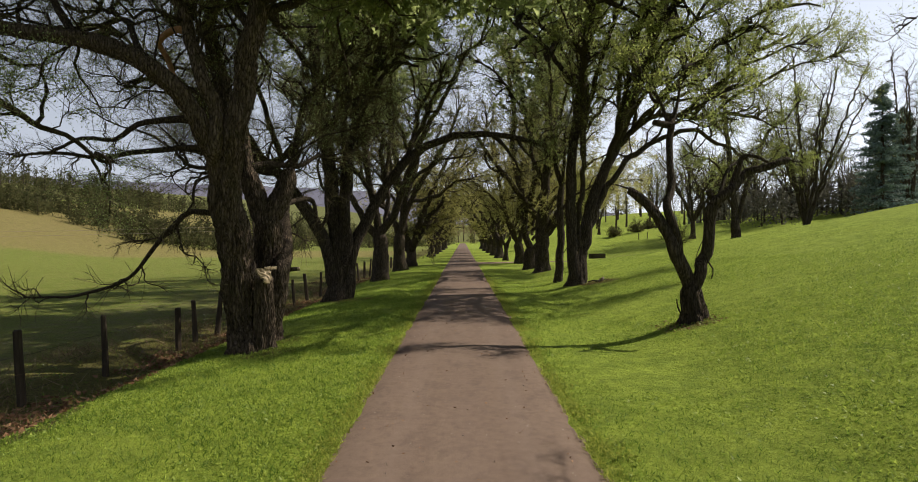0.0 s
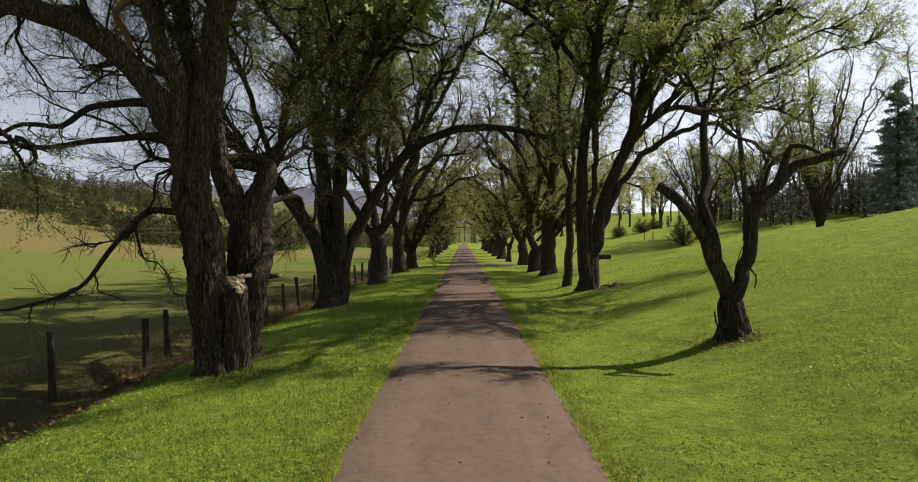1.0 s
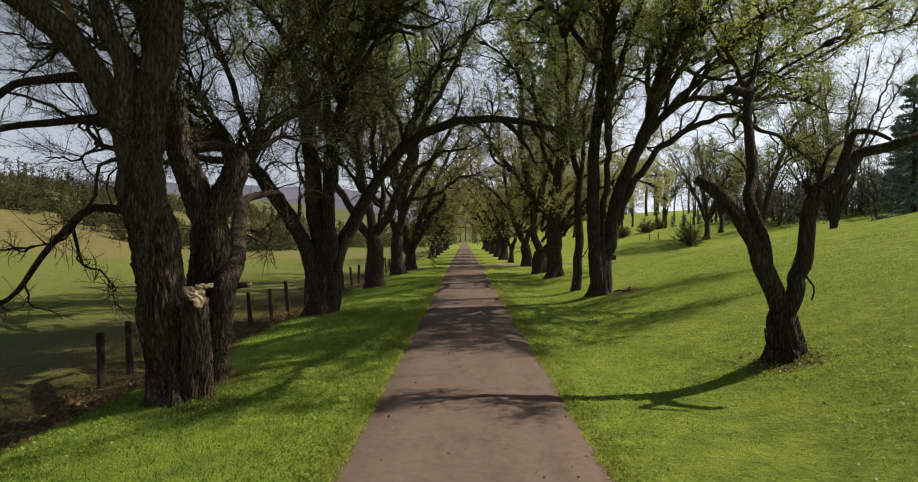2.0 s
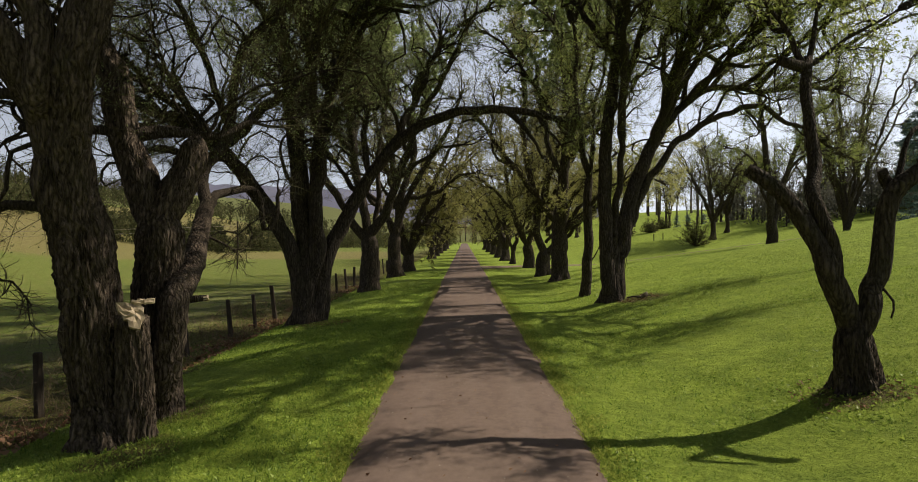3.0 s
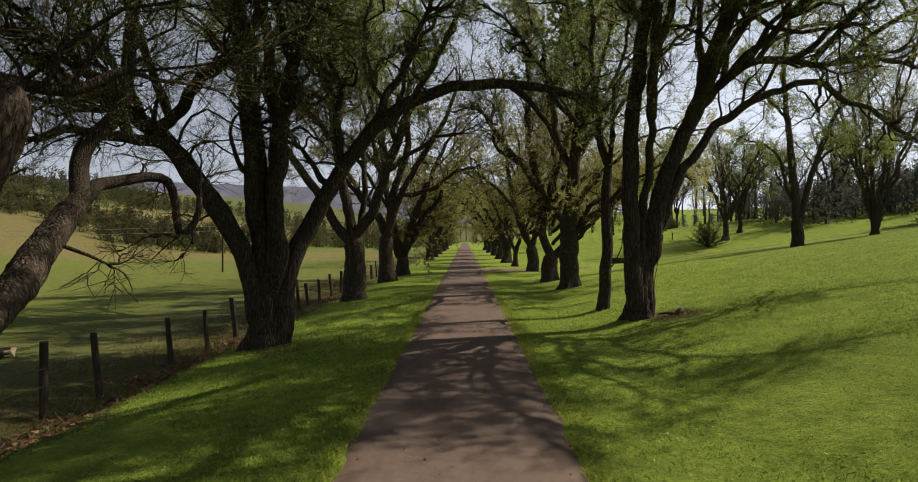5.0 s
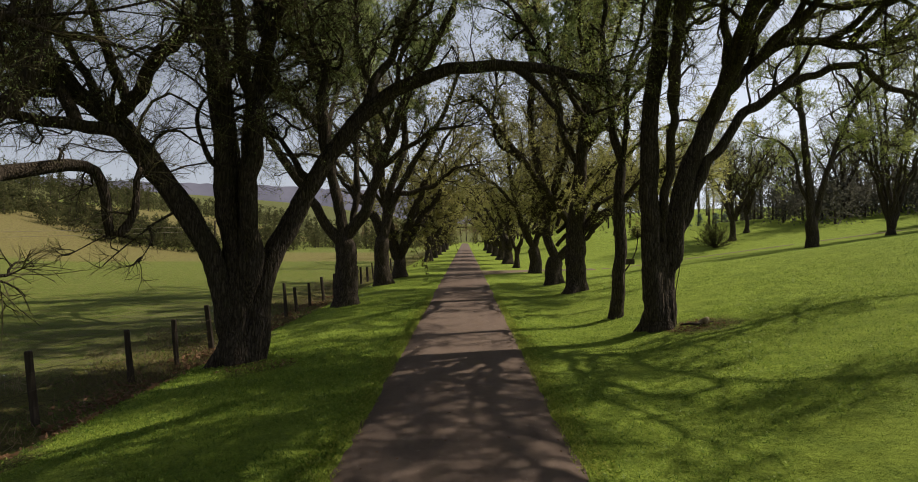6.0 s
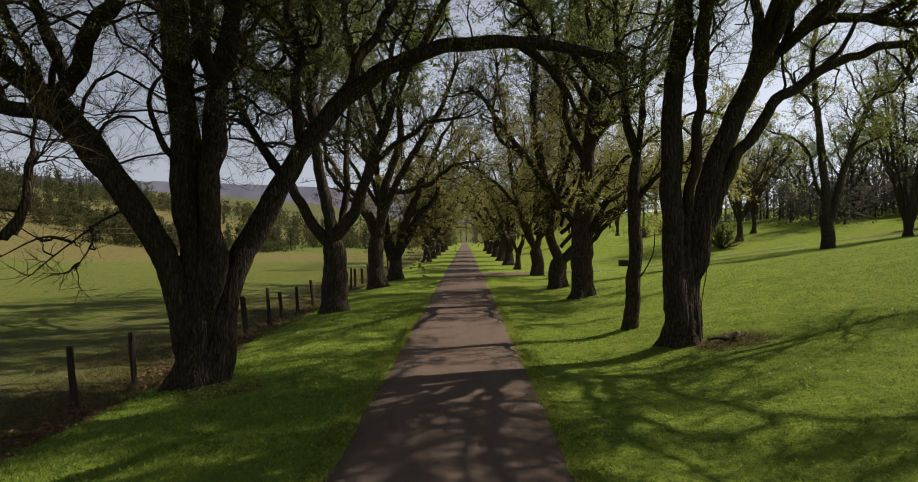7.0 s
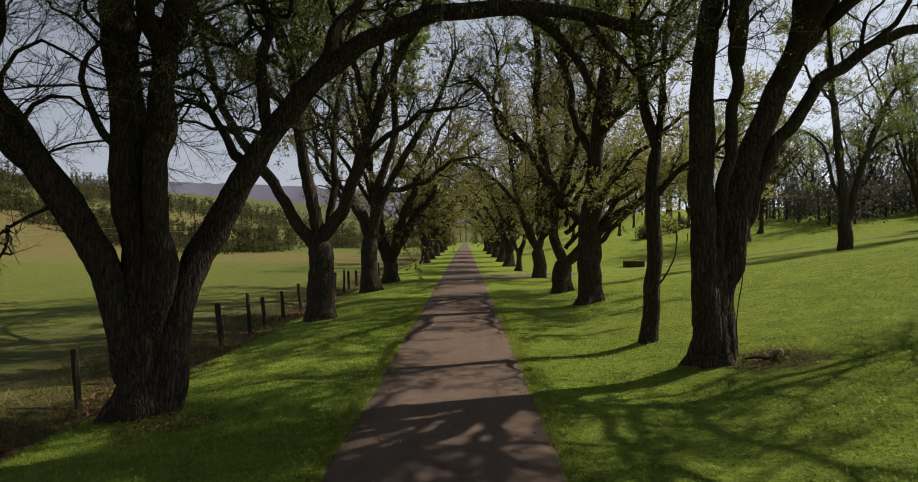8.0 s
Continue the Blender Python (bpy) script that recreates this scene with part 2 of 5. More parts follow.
def sprout(paths, many, length, n, spread, up, curl, start=0.15, sag=0.0):
    """Side shoots of the given stems: (B * many, n, 3)."""
    B, N, _ = paths.shape
    u = rng.uniform(start, 1.0, (B, many)) * (N - 1.001)
    i = u.astype(int)
    f = (u - i)[..., None]
    rows = np.arange(B)[:, None]
    base = paths[rows, i] * (1 - f) + paths[rows, i + 1] * f
    tan = unit(paths[rows, i + 1] - paths[rows, i])
    way = unit(tan + spread * unit(rng.normal(size=(B, many, 3))) + [0, 0, up]).reshape(-1, 3)
    size = length * rng.uniform(0.45, 1.25, (B * many, 1)) * (1.15 - 0.5 * (u / (N - 1))).reshape(-1, 1)
    out = [base.reshape(-1, 3)]
    for k in range(n - 1):
        way = unit(way + curl * rng.normal(size=way.shape) + [0, 0, 0.12 * up - sag * k])
        out.append(out[-1] + way * size / (n - 1))
    return np.stack(out, 1)


def tapered(B, n, r0, r1):
    return np.linspace(r0, r1, n)[None] * rng.uniform(0.75, 1.25, (B, 1))


def leaves_at(points, size, wide=0.6, droop=0.35):
    """Small pointed leaves, one at each point."""
    k = len(points)
    d = unit(rng.normal(size=(k, 3)) + [0, 0, -droop])
    s = unit(np.cross(d, rng.normal(size=(k, 3))))
    z = size * rng.uniform(0.6, 1.4, (k, 1))
    v = np.stack([points + s * z * wide * 0.5, points + d * z, points - s * z * wide * 0.5], 1)
    return v.reshape(-1, 3), np.arange(3 * k).reshape(-1, 3)


def bark_lumps(way, sides, girth, amount, knots=0.0):
    """Braided furrows and swellings of a stem, as factors of its radius; way: metres along it."""
    h, a = np.meshgrid(way, np.linspace(0, 2 * np.pi, sides, endpoint=False), indexing="ij")
    ph = rng.uniform(0, 6.3, 8)
    warp = 0.22 * np.sin(2 * a + 1.7 * h + ph[0]) + 0.16 * np.sin(5 * a - 2.9 * h + ph[1]) + 0.10 * np.sin(3 * a + 5.3 * h + ph[2])
    k = max(6, min(round(2 * np.pi * girth / 0.085), sides // 4))
    furrow = np.abs(np.sin(0.5 * k * (a + warp) + ph[3])) ** 0.6 * 0.7 + 0.3 * np.abs(np.sin(0.5 * (2 * k - 1) * (a - 0.7 * warp) + 2.2 * h))
    out = 1 + amount * (furrow - 0.6) + rng.normal(0, amount * 0.12, h.shape)
    for j in (2, 3, 4):
        out += knots * np.sin(j * a + rng.uniform(0, 6.3) + rng.uniform(-1, 1) * h)
    return out + knots * np.sin(1.9 * h + ph[4]) + 0.6 * knots * np.sin(4.3 * h + ph[5])


def limb_mesh(name, points, r0, r1, sides=10, step=0.25, wiggle=0.03, flare=0.0, amount=0.05, mat=None):
    p = spline(points, step)
    n = len(p)
    way = np.concatenate([[0], np.cumsum(np.linalg.norm(np.diff(p, axis=0), axis=1))])
    marks = np.linspace(0, way[-1], max(3, int(way[-1] / 0.45) + 1))
    off = rng.normal(0, wiggle, (len(marks), 3)) * 1.6 * r0 ** 0.5
    off[0] = off[-1] = 0
    sway = spline(off, 0.01 + np.linalg.norm(off[1]) / 6)
    p += np.stack([np.interp(np.linspace(0, 1, n), np.linspace(0, 1, len(sway)), sway[:, c]) for c in range(3)], 1)
    t = np.linspace(0, 1, n)
    r = r0 + (r1 - r0) * t ** 0.9
    r = r * (1 + flare * np.exp(-np.maximum(way - 0.25, 0) / 0.38)) if flare else r * (1 + 0.2 * np.exp(-way / 0.5)) if r0 < 0.12 else r * (0.92 + 0.08 * np.clip(way / 0.6, 0, 1))
    if name == "broken_stem":
        r = r * (1 - 0.7 * np.clip(1 - (way[-1] - way) / 0.35, 0, 1) ** 2)
    if name == "trunk":
        r = r * (1 - 0.6 * np.clip(1 - (way[-1] - way) / 0.5, 0, 1) ** 1.5)
    lumps = bark_lumps(way, sides, r0, amount, 0.03)
    if flare:
        turn = np.linspace(0, 2 * np.pi, sides, endpoint=False)
        lumps += 0.8 * flare * np.exp(-way / 0.36)[:, None] * (np.sin(5 * turn + r0 * 40) + 0.6 * np.sin(3 * turn + r0 * 90))[None]
    v, f = tubes(p[None], r[None], sides, lumps[None])
    c = len(v)
    v = np.vstack([v, p[-1] + (p[-1] - p[-2]) * 0.05])
    ring = c - sides + np.arange(sides)
    f = np.vstack([f, np.stack([ring, np.roll(ring, -1), np.full(sides, c), np.full(sides, c)], 1)])
    me = bpy.data.meshes.new(name)
    me.from_pydata(v.tolist(), [], [q[:3] if q[2] == q[3] else q for q in f.tolist()])
    me.polygons.foreach_set("use_smooth", np.ones(len(me.polygons), dtype=bool))
    me.materials.append(mat or (BARK if r0 > 0.16 else BARK_SMALL))
    return me, p, r


# ---- the ground: lane, banks, the slope on one side and the field on the other ----
def ease(u):
    u = np.clip(u, 0, 1)
    return u * u * (3 - 2 * u)


def ground_z(x, y):
    """The lie of the land: a level lane, a knoll on one side, a shallow ditch and pasture on the other."""
    x, y = np.asarray(x, dtype=float), np.asarray(y, dtype=float)
    rise = np.interp(y, [-60, 16, 25, 33, 38, 42, 45, 48, 58, 77, 150, 300, 700], [0.25, 0.25, 0.205, 0.2, 0.196, 0.174, 0.15, 0.136, 0.125, 0.13, 0.12, 0.08, 0.04])
    foot = np.interp(y, [40, 48, 58, 77, 95, 150, 400], [3.4, 3.8, 8, 17, 22, 32, 45])
    u = np.maximum(x - foot, 0)
    u = np.where(u < 1.2, u * u / 2.4, u - 0.6)
    u = np.where(u > 24, 24 + 30 * (1 - np.exp(-(u - 24) / 30)), u)
    left = np.interp(-x, [0, 1.6, 3.5, 4.6, 5.6, 6.6, 7.4, 8.2, 9.4, 12, 30, 60, 80, 105, 140, 180, 230, 400, 900], [0, 0, -0.05, -0.14, -0.26, -0.4, -0.72, -0.78, -0.66, -0.68, -0.8, -0.7, 1.8, 8.5, 15, 20, 30, 45, 80])
    beyond = 3.2 * ease((y - 76) / 34) * ease((x - 6) / 18) + 7 * ease((y - 135) / 130) * ease((x - 15) / 50)
    return np.where(x > 0, rise * u + beyond, left) + 26 * np.clip((y - 320) / 700, 0, 1) ** 1.5


def bumps(x, y):
    out = np.zeros(np.shape(x))
    for k, amp in ((0.5, 0.03), (1.3, 0.018), (3.1, 0.008)):
        a, b = rng.uniform(0, 6.3, 2)
        out += amp * np.sin(k * x + a + 0.7 * np.sin(k * 0.8 * y)) * np.sin(k * 0.9 * y + b)
    return out


LANE = 1.6
xs = np.unique(np.concatenate([-np.geomspace(12, 1500, 60), np.arange(-12, -1.6, 0.3), [-1.6, 1.6], np.arange(1.75, 16, 0.3), np.geomspace(16, 1500, 70)]))
ys = np.unique(np.concatenate([np.arange(-30, 50, 0.6), np.geomspace(50, 2200, 110), -np.geomspace(30, 400, 20)]))
gx, gy = np.meshgrid(xs, ys)
edge = np.clip((np.abs(gx) - LANE) / 1.0, 0, 1)
gz = ground_z(gx, gy) + bumps(gx, gy) * edge * np.clip(1.5 - np.abs(gx) / 60, 0.2, 1)
gz = gz + 0.012 * (np.abs(gx) > 1.65) - 0.02 * (np.abs(gx) <= 1.6)
nx, ny = len(xs), len(ys)
i, j = np.meshgrid(np.arange(nx - 1), np.arange(ny - 1))
k = j * nx + i
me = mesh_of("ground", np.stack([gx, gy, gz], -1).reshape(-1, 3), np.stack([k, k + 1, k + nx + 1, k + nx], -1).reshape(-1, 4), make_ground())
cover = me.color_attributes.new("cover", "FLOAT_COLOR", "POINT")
X, Y = gx.ravel(), gy.ravel()
WX = np.where(X < -30, X * (1 + 0.07 * np.sin(0.03 * Y)), X) + 0.28 * np.sin(0.55 * Y) + 0.18 * np.sin(1.7 * Y + 1) + rng.normal(0, 0.12, X.shape)
ditch = np.interp(-WX, [6.3, 6.9, 9.4, 12], [0, 0.66, 0.62, 0])
for px, py, pr in ((6.5, 28.9, 1.15), (5.7, 15.2, 0.7), (-4.7, 26.6, 0.9), (-4.6, 14.2, 0.8), (-5.0, 16.2, 0.9)):
    ditch = np.maximum(ditch, 0.6 * np.clip(1.5 - np.hypot(X - px, Y - py) / pr, 0, 1))
straw = np.maximum(np.interp(-WX, [8.6, 9.4, 10.4, 12, 20, 48, 56, 62, 66, 78, 84, 150, 175], [0, 0.44, 0.46, 0.34, 0.28, 0.36, 0.60, 0.6, 0.36, 0.4, 0.62, 0.58, 0.1]), 0)
far = np.maximum(np.interp(-X, [165, 185], [0, 0.9]), np.interp(Y, [330, 380], [0, 0.9]))
hay = np.interp(Y + 6 * np.sin(0.05 * X), [92, 106, 148, 166], [0, 0.58, 0.6, 0.3]) * (X < -14)
straw = np.where(X < -14, np.maximum(np.minimum(straw, 0.3 + 0.3 * (X < -74)), hay), straw) * (far < 0.3)
# pasture beside the fence painted darker, for the tree shade lying there
shaded = np.interp(-WX, [9, 10.5, 15, 21], [0, 0.45, 0.45, 0]) * (Y < 46)
cover.data.foreach_set("color", np.stack([straw, ditch * (straw < 0.62), np.maximum(far, shaded), np.interp(-WX, [8.0, 9.6], [1, 0])], -1).astype(np.float32).ravel())
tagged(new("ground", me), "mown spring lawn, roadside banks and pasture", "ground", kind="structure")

lx = np.linspace(-LANE, LANE, 13)
ly = np.concatenate([np.arange(-30, 60, 0.35), np.geomspace(60, 330, 60)])
ax, ay = np.meshgrid(lx, ly)
ragged = (np.abs(ax) > 1.58) * (0.035 * np.sin(ay * 1.3) + 0.02 * np.sin(ay * 4.1 + 1) + rng.normal(0, 0.03, ax.shape))
az = 0.015 + 0.02 * (1 - (ax / LANE) ** 2) - 0.05 * (np.abs(ax) > 1.58)
nx = len(lx)
i, j = np.meshgrid(np.arange(nx - 1), np.arange(len(ly) - 1))
k = j * nx + i
me = mesh_of("road", np.stack([ax + ragged * np.sign(ax), ay, az], -1).reshape(-1, 3), np.stack([k, k + 1, k + nx + 1, k + nx], -1).reshape(-1, 4), make_asphalt())
tagged(new("road", me), "narrow straight lane of worn reddish-grey asphalt", "road", kind="structure")


# ---- trees ----
STEMS = {}
LIT_TREES = set()


def tree_at(x, y, name, label, category="tree", group="trees along the lane", sink=0.0):
    thing = new(name)
    thing.location = (x, y, float(ground_z(x, y)) - sink)
    STEMS[thing.name] = []
    return tagged(thing, label, category, group)


def limb(thing, name, r0, r1, leafy, *points, flare=0.0):
    """One stem of a tree through the given places of the world, thick at its foot."""
    near = points[0][1] < 18
    # stout stems of these trees take the bark with sunlight painted in
    old = thing.name in LIT_TREES and r0 > 0.16
    sides = 8 if leafy == 3 else (96 if flare else 60) if near and r0 > 0.25 else (32 if flare or points[0][1] < 35 else 18) if r0 > 0.25 else (26 if near else 12) if r0 > 0.12 else 7
    step = (0.09 if near else 0.17) if r0 > 0.12 else 0.2
    here = [Vector(p) - thing.location for p in points]
    if flare:
        here[0].z = min(here[0].z, -0.05) - 0.2
    me, p, r = limb_mesh(name, here, r0, r1, sides, step, 0.03 if flare or r0 > 0.22 else 0.085, flare, (0.3 if near else 0.2) if r0 > 0.2 else 0.12, LIT_BARK if old else None)
    ob = child(name, me, thing)
    if leafy:
        STEMS[thing.name].append((p, leafy))
    return ob, p, r


def cut_face(stem, p, r, mat=None, tilt=(0, 0, 0), shift=(0, 0, 0)):
    """The pale sawn end of a stem, with its rim a little ragged."""
    axis = (Vector(p[-1]) - Vector(p[-3]) + Vector(tilt)).normalized()
    end = Vector(p[-1]) + Vector(shift)
    bm = bmesh.new()
    ring = []
    turn = axis.to_track_quat("Z", "Y").to_matrix()
    for k in range(22):
        a = 2 * math.pi * k / 22
        ring.append((a, r * (0.96 + 0.09 * math.sin(2 * a + 1) + 0.07 * math.sin(3 * a) + 0.04 * math.sin(7 * a))))
    lower = [bm.verts.new(end + turn @ Vector((q * math.cos(a), q * math.sin(a), -0.05))) for a, q in ring]
    upper = [bm.verts.new(end + turn @ Vector((q * 0.97 * math.cos(a), q * 0.97 * math.sin(a), 0.018 + 0.012 * math.sin(2 * a)))) for a, q in ring]
    mid = bm.verts.new(end + axis * 0.03)
    for k in range(22):
        bm.faces.new((lower[k], lower[k - 1], upper[k - 1], upper[k]))
        bm.faces.new((upper[k], upper[k - 1], mid))
    bmesh.ops.recalc_face_normals(bm, faces=bm.faces)
    return part("cut_face", bm, mat or CUTWOOD, stem, "dark weathered sawn wood" if mat else "pale sawn wood")


def sawn_block(stem, at, way, wide, high, deep, seed):
    """A rough chain-sawn face of bare wood with a splintered rim, set into a stem's end."""
    g = random.Random(seed)
    turn = Vector(way).to_track_quat("Z", "Y").to_matrix()
    bm = bmesh.new()
    n = 17
    edge = [0.8 + 0.2 * math.sin(2 * a + seed) + 0.13 * math.sin(3 * a + 2 * seed) + g.uniform(-0.2, 0.16) for a in [2 * math.pi * k / n for k in range(n)]]
    rings = []
    for f, z in ((1.0, -deep), (1.0, -0.02), (0.97, 0.0), (0.6, 0.006), (0.28, 0.01)):
        rings.append([bm.verts.new(Vector(at) + turn @ Vector((wide * f * edge[k] * math.cos(2 * math.pi * k / n), high * f * edge[k] * math.sin(2 * math.pi * k / n), z + (g.uniform(-0.02, 0.02) if z > -0.1 else 0)))) for k in range(n)])
    for a, b in zip(rings, rings[1:]):
        for k in range(n):
            bm.faces.new((a[k - 1], a[k], b[k], b[k - 1]))
    bm.faces.new(rings[-1])
    bmesh.ops.recalc_face_normals(bm, faces=bm.faces)
    return part("cut_face", bm, CUTWOOD, stem, "pale rough-sawn wood")


def wild_tree(thing, height, spread, girth, lean=(0, 0), limbs=5, seed=1, split=1.8, arch=0.0, **more):
    """A tree of free growth: a short stout trunk that splits into crooked limbs."""
    global rng
    keep, rng = rng, np.random.default_rng(seed)
    top = np.array([lean[0] * split, lean[1] * split, split])
    me, p, r = limb_mesh("trunk", [(0, 0, -0.1), top * 0.5 + [0.05, 0, 0], top], girth, girth * 0.85, 14, 0.2, 0.02, 0.45, 0.1)
    child("trunk", me, thing)
    stems = STEMS[thing.name]
    for k in range(limbs):
        a = 2 * math.pi * (k + rng.uniform(-0.25, 0.25)) / limbs + seed
        out = spread * rng.uniform(0.6, 1.1)
        way = np.array([math.cos(a), math.sin(a), 0])
        side = np.array([-way[1], way[0], 0]) * rng.uniform(-0.8, 0.8)
        h = height * rng.uniform(0.75, 1.05) * (1 - arch * max(0.0, way[0] * -np.sign(thing.location.x)))
        pts = [top - [0, 0, 0.95], top - way * -0.1 - [0, 0, 0.3], top + way * out * 0.2 + [0, 0, h * 0.2], top + way * out * 0.5 + side * 0.7 + [0, 0, h * 0.5], top + way * out * 0.75 + side + [0, 0, h * 0.72], top + way * out + side * 1.6 + [0, 0, h * 0.92]]
        me, q, r = limb_mesh("limb", pts, girth * rng.uniform(0.58, 0.74), 0.06, 9, 0.35, 0.1)
        child("limb", me, thing)
        stems.append((q, 1))
        for j in range(2):
            u = rng.integers(int(len(q) * 0.3), int(len(q) * 0.75))
            b = rng.uniform(0, 6.3)
            turn = np.array([math.cos(b), math.sin(b), 0.4])
            pts = [q[u], q[u] + turn * 0.9 + [0, 0, 0.3], q[u] + turn * rng.uniform(1.8, 3.2) + [0, 0, 1.1]]
            me, q2, r2 = limb_mesh("limb", pts, r[u] * 0.6, 0.035, 7, 0.3, 0.1)
            child("limb", me, thing)
            stems.append((q2, 1))
    crown(thing, **{**dict(boughs=5, shoots=9, twigs=6, leaves=12000, single=False), **more})
    rng = keep


def slivers(paths, width):
    """Twigs too thin to have a round shape: one narrow face each."""
    a, b = paths[:, 0], paths[:, -1]
    s = unit(np.cross(b - a, rng.normal(size=a.shape))) * width * rng.uniform(0.6, 1.2, (len(a), 1)) * 0.5
    v = np.stack([a - s, a + s, b], 1).reshape(-1, 3)
    return v, np.arange(len(v)).reshape(-1, 3)


def crown(thing, boughs=9, shoots=14, twigs=11, leaves=60000, bough_len=3.5, shoot_len=1.35, twig_len=0.5, leaf=0.06, up=0.25, sag=0.06, start=0.38, leaf_mat=None, single=True, thick=1.0, leafy=1, low_leaf=0.0, rise=(9, 13), stout=1.0):
    """Branches, shoots, twigs and leaves that grow from a tree's stems."""
    made = []
    for p, kind in STEMS[thing.name]:
        if kind != leafy:
            continue
        k = np.linspace(0, len(p) - 1, 14).astype(int)
        length = np.linalg.norm(np.diff(p, axis=0), axis=1).sum()
        many = max(2, int(round(boughs * length / 5)))
        made.append(sprout(p[k][None], many, bough_len, 9, 0.95, up, 0.5, start))
        made.append(sprout(p[k][None], 3, bough_len, 9, 0.6, up, 0.2, 0.93))
    b = np.concatenate(made)
    r = tapered(len(b), 9, 0.032 * thick * stout, 0.009 * thick * stout) * np.exp(rng.normal(0, 0.32, (len(b), 1)))
    if single:
        for q, w in zip(b, r):
            v, f = tubes(q[None], w[None], 5)
            child("branch", mesh_of("branch", v, f, BARK_SMALL), thing)
    else:
        skip = 2 if thick < 1.5 else 4
        v, f = tubes(b[:, ::skip], r[:, ::skip], 3)
        child("branchwork", mesh_of("branchwork", v, f, BARK_SMALL), thing, kind="stuff")
    s = sprout(b, shoots, shoot_len, 3, 0.95, up * 0.7, 0.22, 0.25, sag * 0.5)
    v, f = tubes(s, tapered(len(s), 3, 0.0075 * thick, 0.0035 * thick), 3) if thick < 1.15 else slivers(s, 0.02 * thick)
    child("shootwork", mesh_of("shootwork", v, f, TWIG), thing, kind="stuff")
    w = sprout(s, twigs, twig_len, 2, 0.8, 0.1, 0.25, 0.15, sag)
    v, f = slivers(w, 0.0068 * thick)
    child("twigwork", mesh_of("twigwork", v, f, TWIG), thing, kind="stuff")
    if not leaves:
        return
    pick = w[rng.integers(0, len(w), leaves)]
    u = rng.uniform(0, 0.999, leaves)
    i = u.astype(int)
    a = np.arange(leaves)
    pts = pick[a, i] + (pick[a, i + 1] - pick[a, i]) * (u - i)[:, None] + rng.normal(0, 0.03, (leaves, 3))
    size = leaf
    if low_leaf:
        size = np.interp(pts[:, 2:], rise, (low_leaf, leaf))
    v, f = leaves_at(pts, size)
    child("foliage", mesh_of("foliage", v, f, leaf_mat or LEAF, False), thing, "sparse fresh yellow-green spring leaves", "stuff")



L1 = tree_at(-4.9, 14.95, "tree", "old leaning lane tree with deep furrowed bark and a sawn stem")
LIT_TREES.add(L1.name)
limb(L1, "trunk", 0.41, 0.34, 0, (-5.19, 14.95, -0.31), (-5.3, 14.95, 0.5), (-5.42, 14.95, 1.36), (-5.52, 14.85, 2.22), (-5.65, 14.75, 3.21), (-5.73, 14.6, 4.18), flare=0.3)
limb(L1, "limb", 0.27, 0.17, 1, (-5.54, 14.83, 2.4), (-5.62, 14.6, 3.76), (-5.31, 14.3, 4.97), (-5.13, 14.3, 6.06), (-4.95, 14.2, 6.85), (-4.75, 14.1, 7.63), (-4.56, 14, 8.79), (-4.52, 14, 10.13), (-4.35, 13.8, 11.6), (-4.41, 13.8, 13.18))
limb(L1, "limb", 0.2, 0.1, 1, (-5.58, 14.73, 3.02), (-5.72, 14.5, 4.17), (-5.72, 14.1, 5.14), (-5.92, 14, 6.12), (-6.2, 14.1, 6.82), (-6.49, 14.3, 7.57), (-6.71, 14.3, 8.25), (-6.98, 14.3, 9.34), (-7.21, 14.5, 10.82), (-7.68, 14.6, 12.42))
limb(L1, "limb", 0.24, 0.12, 1, (-5.56, 14.77, 2.77), (-5.78, 14.5, 4.03), (-6.01, 14.1, 5.14), (-6.45, 13.8, 5.83), (-6.98, 13.5, 6.36), (-7.57, 13.4, 6.68), (-8.41, 13.3, 6.89), (-9.31, 13.3, 7.03), (-10.33, 13.3, 7.1), (-11.53, 13.2, 6.87), (-12.8, 13.2, 6.56))
limb(L1, "limb", 0.12, 0.05, 1, (-4.86, 14.15, 7.2), (-5.33, 14.3, 8.11), (-5.73, 14.6, 9.34), (-6.31, 15, 10.96), (-6.54, 15.2, 12.38))
made = limb(L1, "torn_branch", 0.085, 0.05, 0, (-6.41, 14.25, 7.37), (-6.94, 14.5, 7.42), (-7.38, 14.7, 7.26), (-7.17, 14.8, 6.92), (-6.9, 14.8, 6.33), (-6.7, 14.8, 5.69))
made[0].data.materials[0] = RAWWOOD
limb(L1, "limb", 0.09, 0.03, 2, (-6.09, 14.05, 5.27), (-6.82, 14.1, 5.3), (-7.43, 14.1, 5.14), (-8.11, 14.1, 4.83), (-8.72, 14, 4.85), (-9.53, 14, 4.49))
limb(L1, "limb", 0.08, 0.03, 2, (-5.91, 14.28, 4.64), (-7.11, 14.7, 4.68), (-7.82, 14.7, 4.59), (-8.6, 14.7, 4.5), (-9.6, 14.5, 4.56), (-10.71, 14.5, 4.45))
limb(L1, "limb", 0.075, 0.02, 2, (-5.65, 14.75, 3.21), (-6.03, 14.7, 3.14), (-6.51, 14.6, 3.17), (-6.84, 14.5, 2.85), (-7.4, 14.5, 2.2), (-8, 14.5, 1.56), (-8.59, 14.4, 1.26), (-9.47, 14.4, 1.04), (-10.3, 14.3, 1.16))
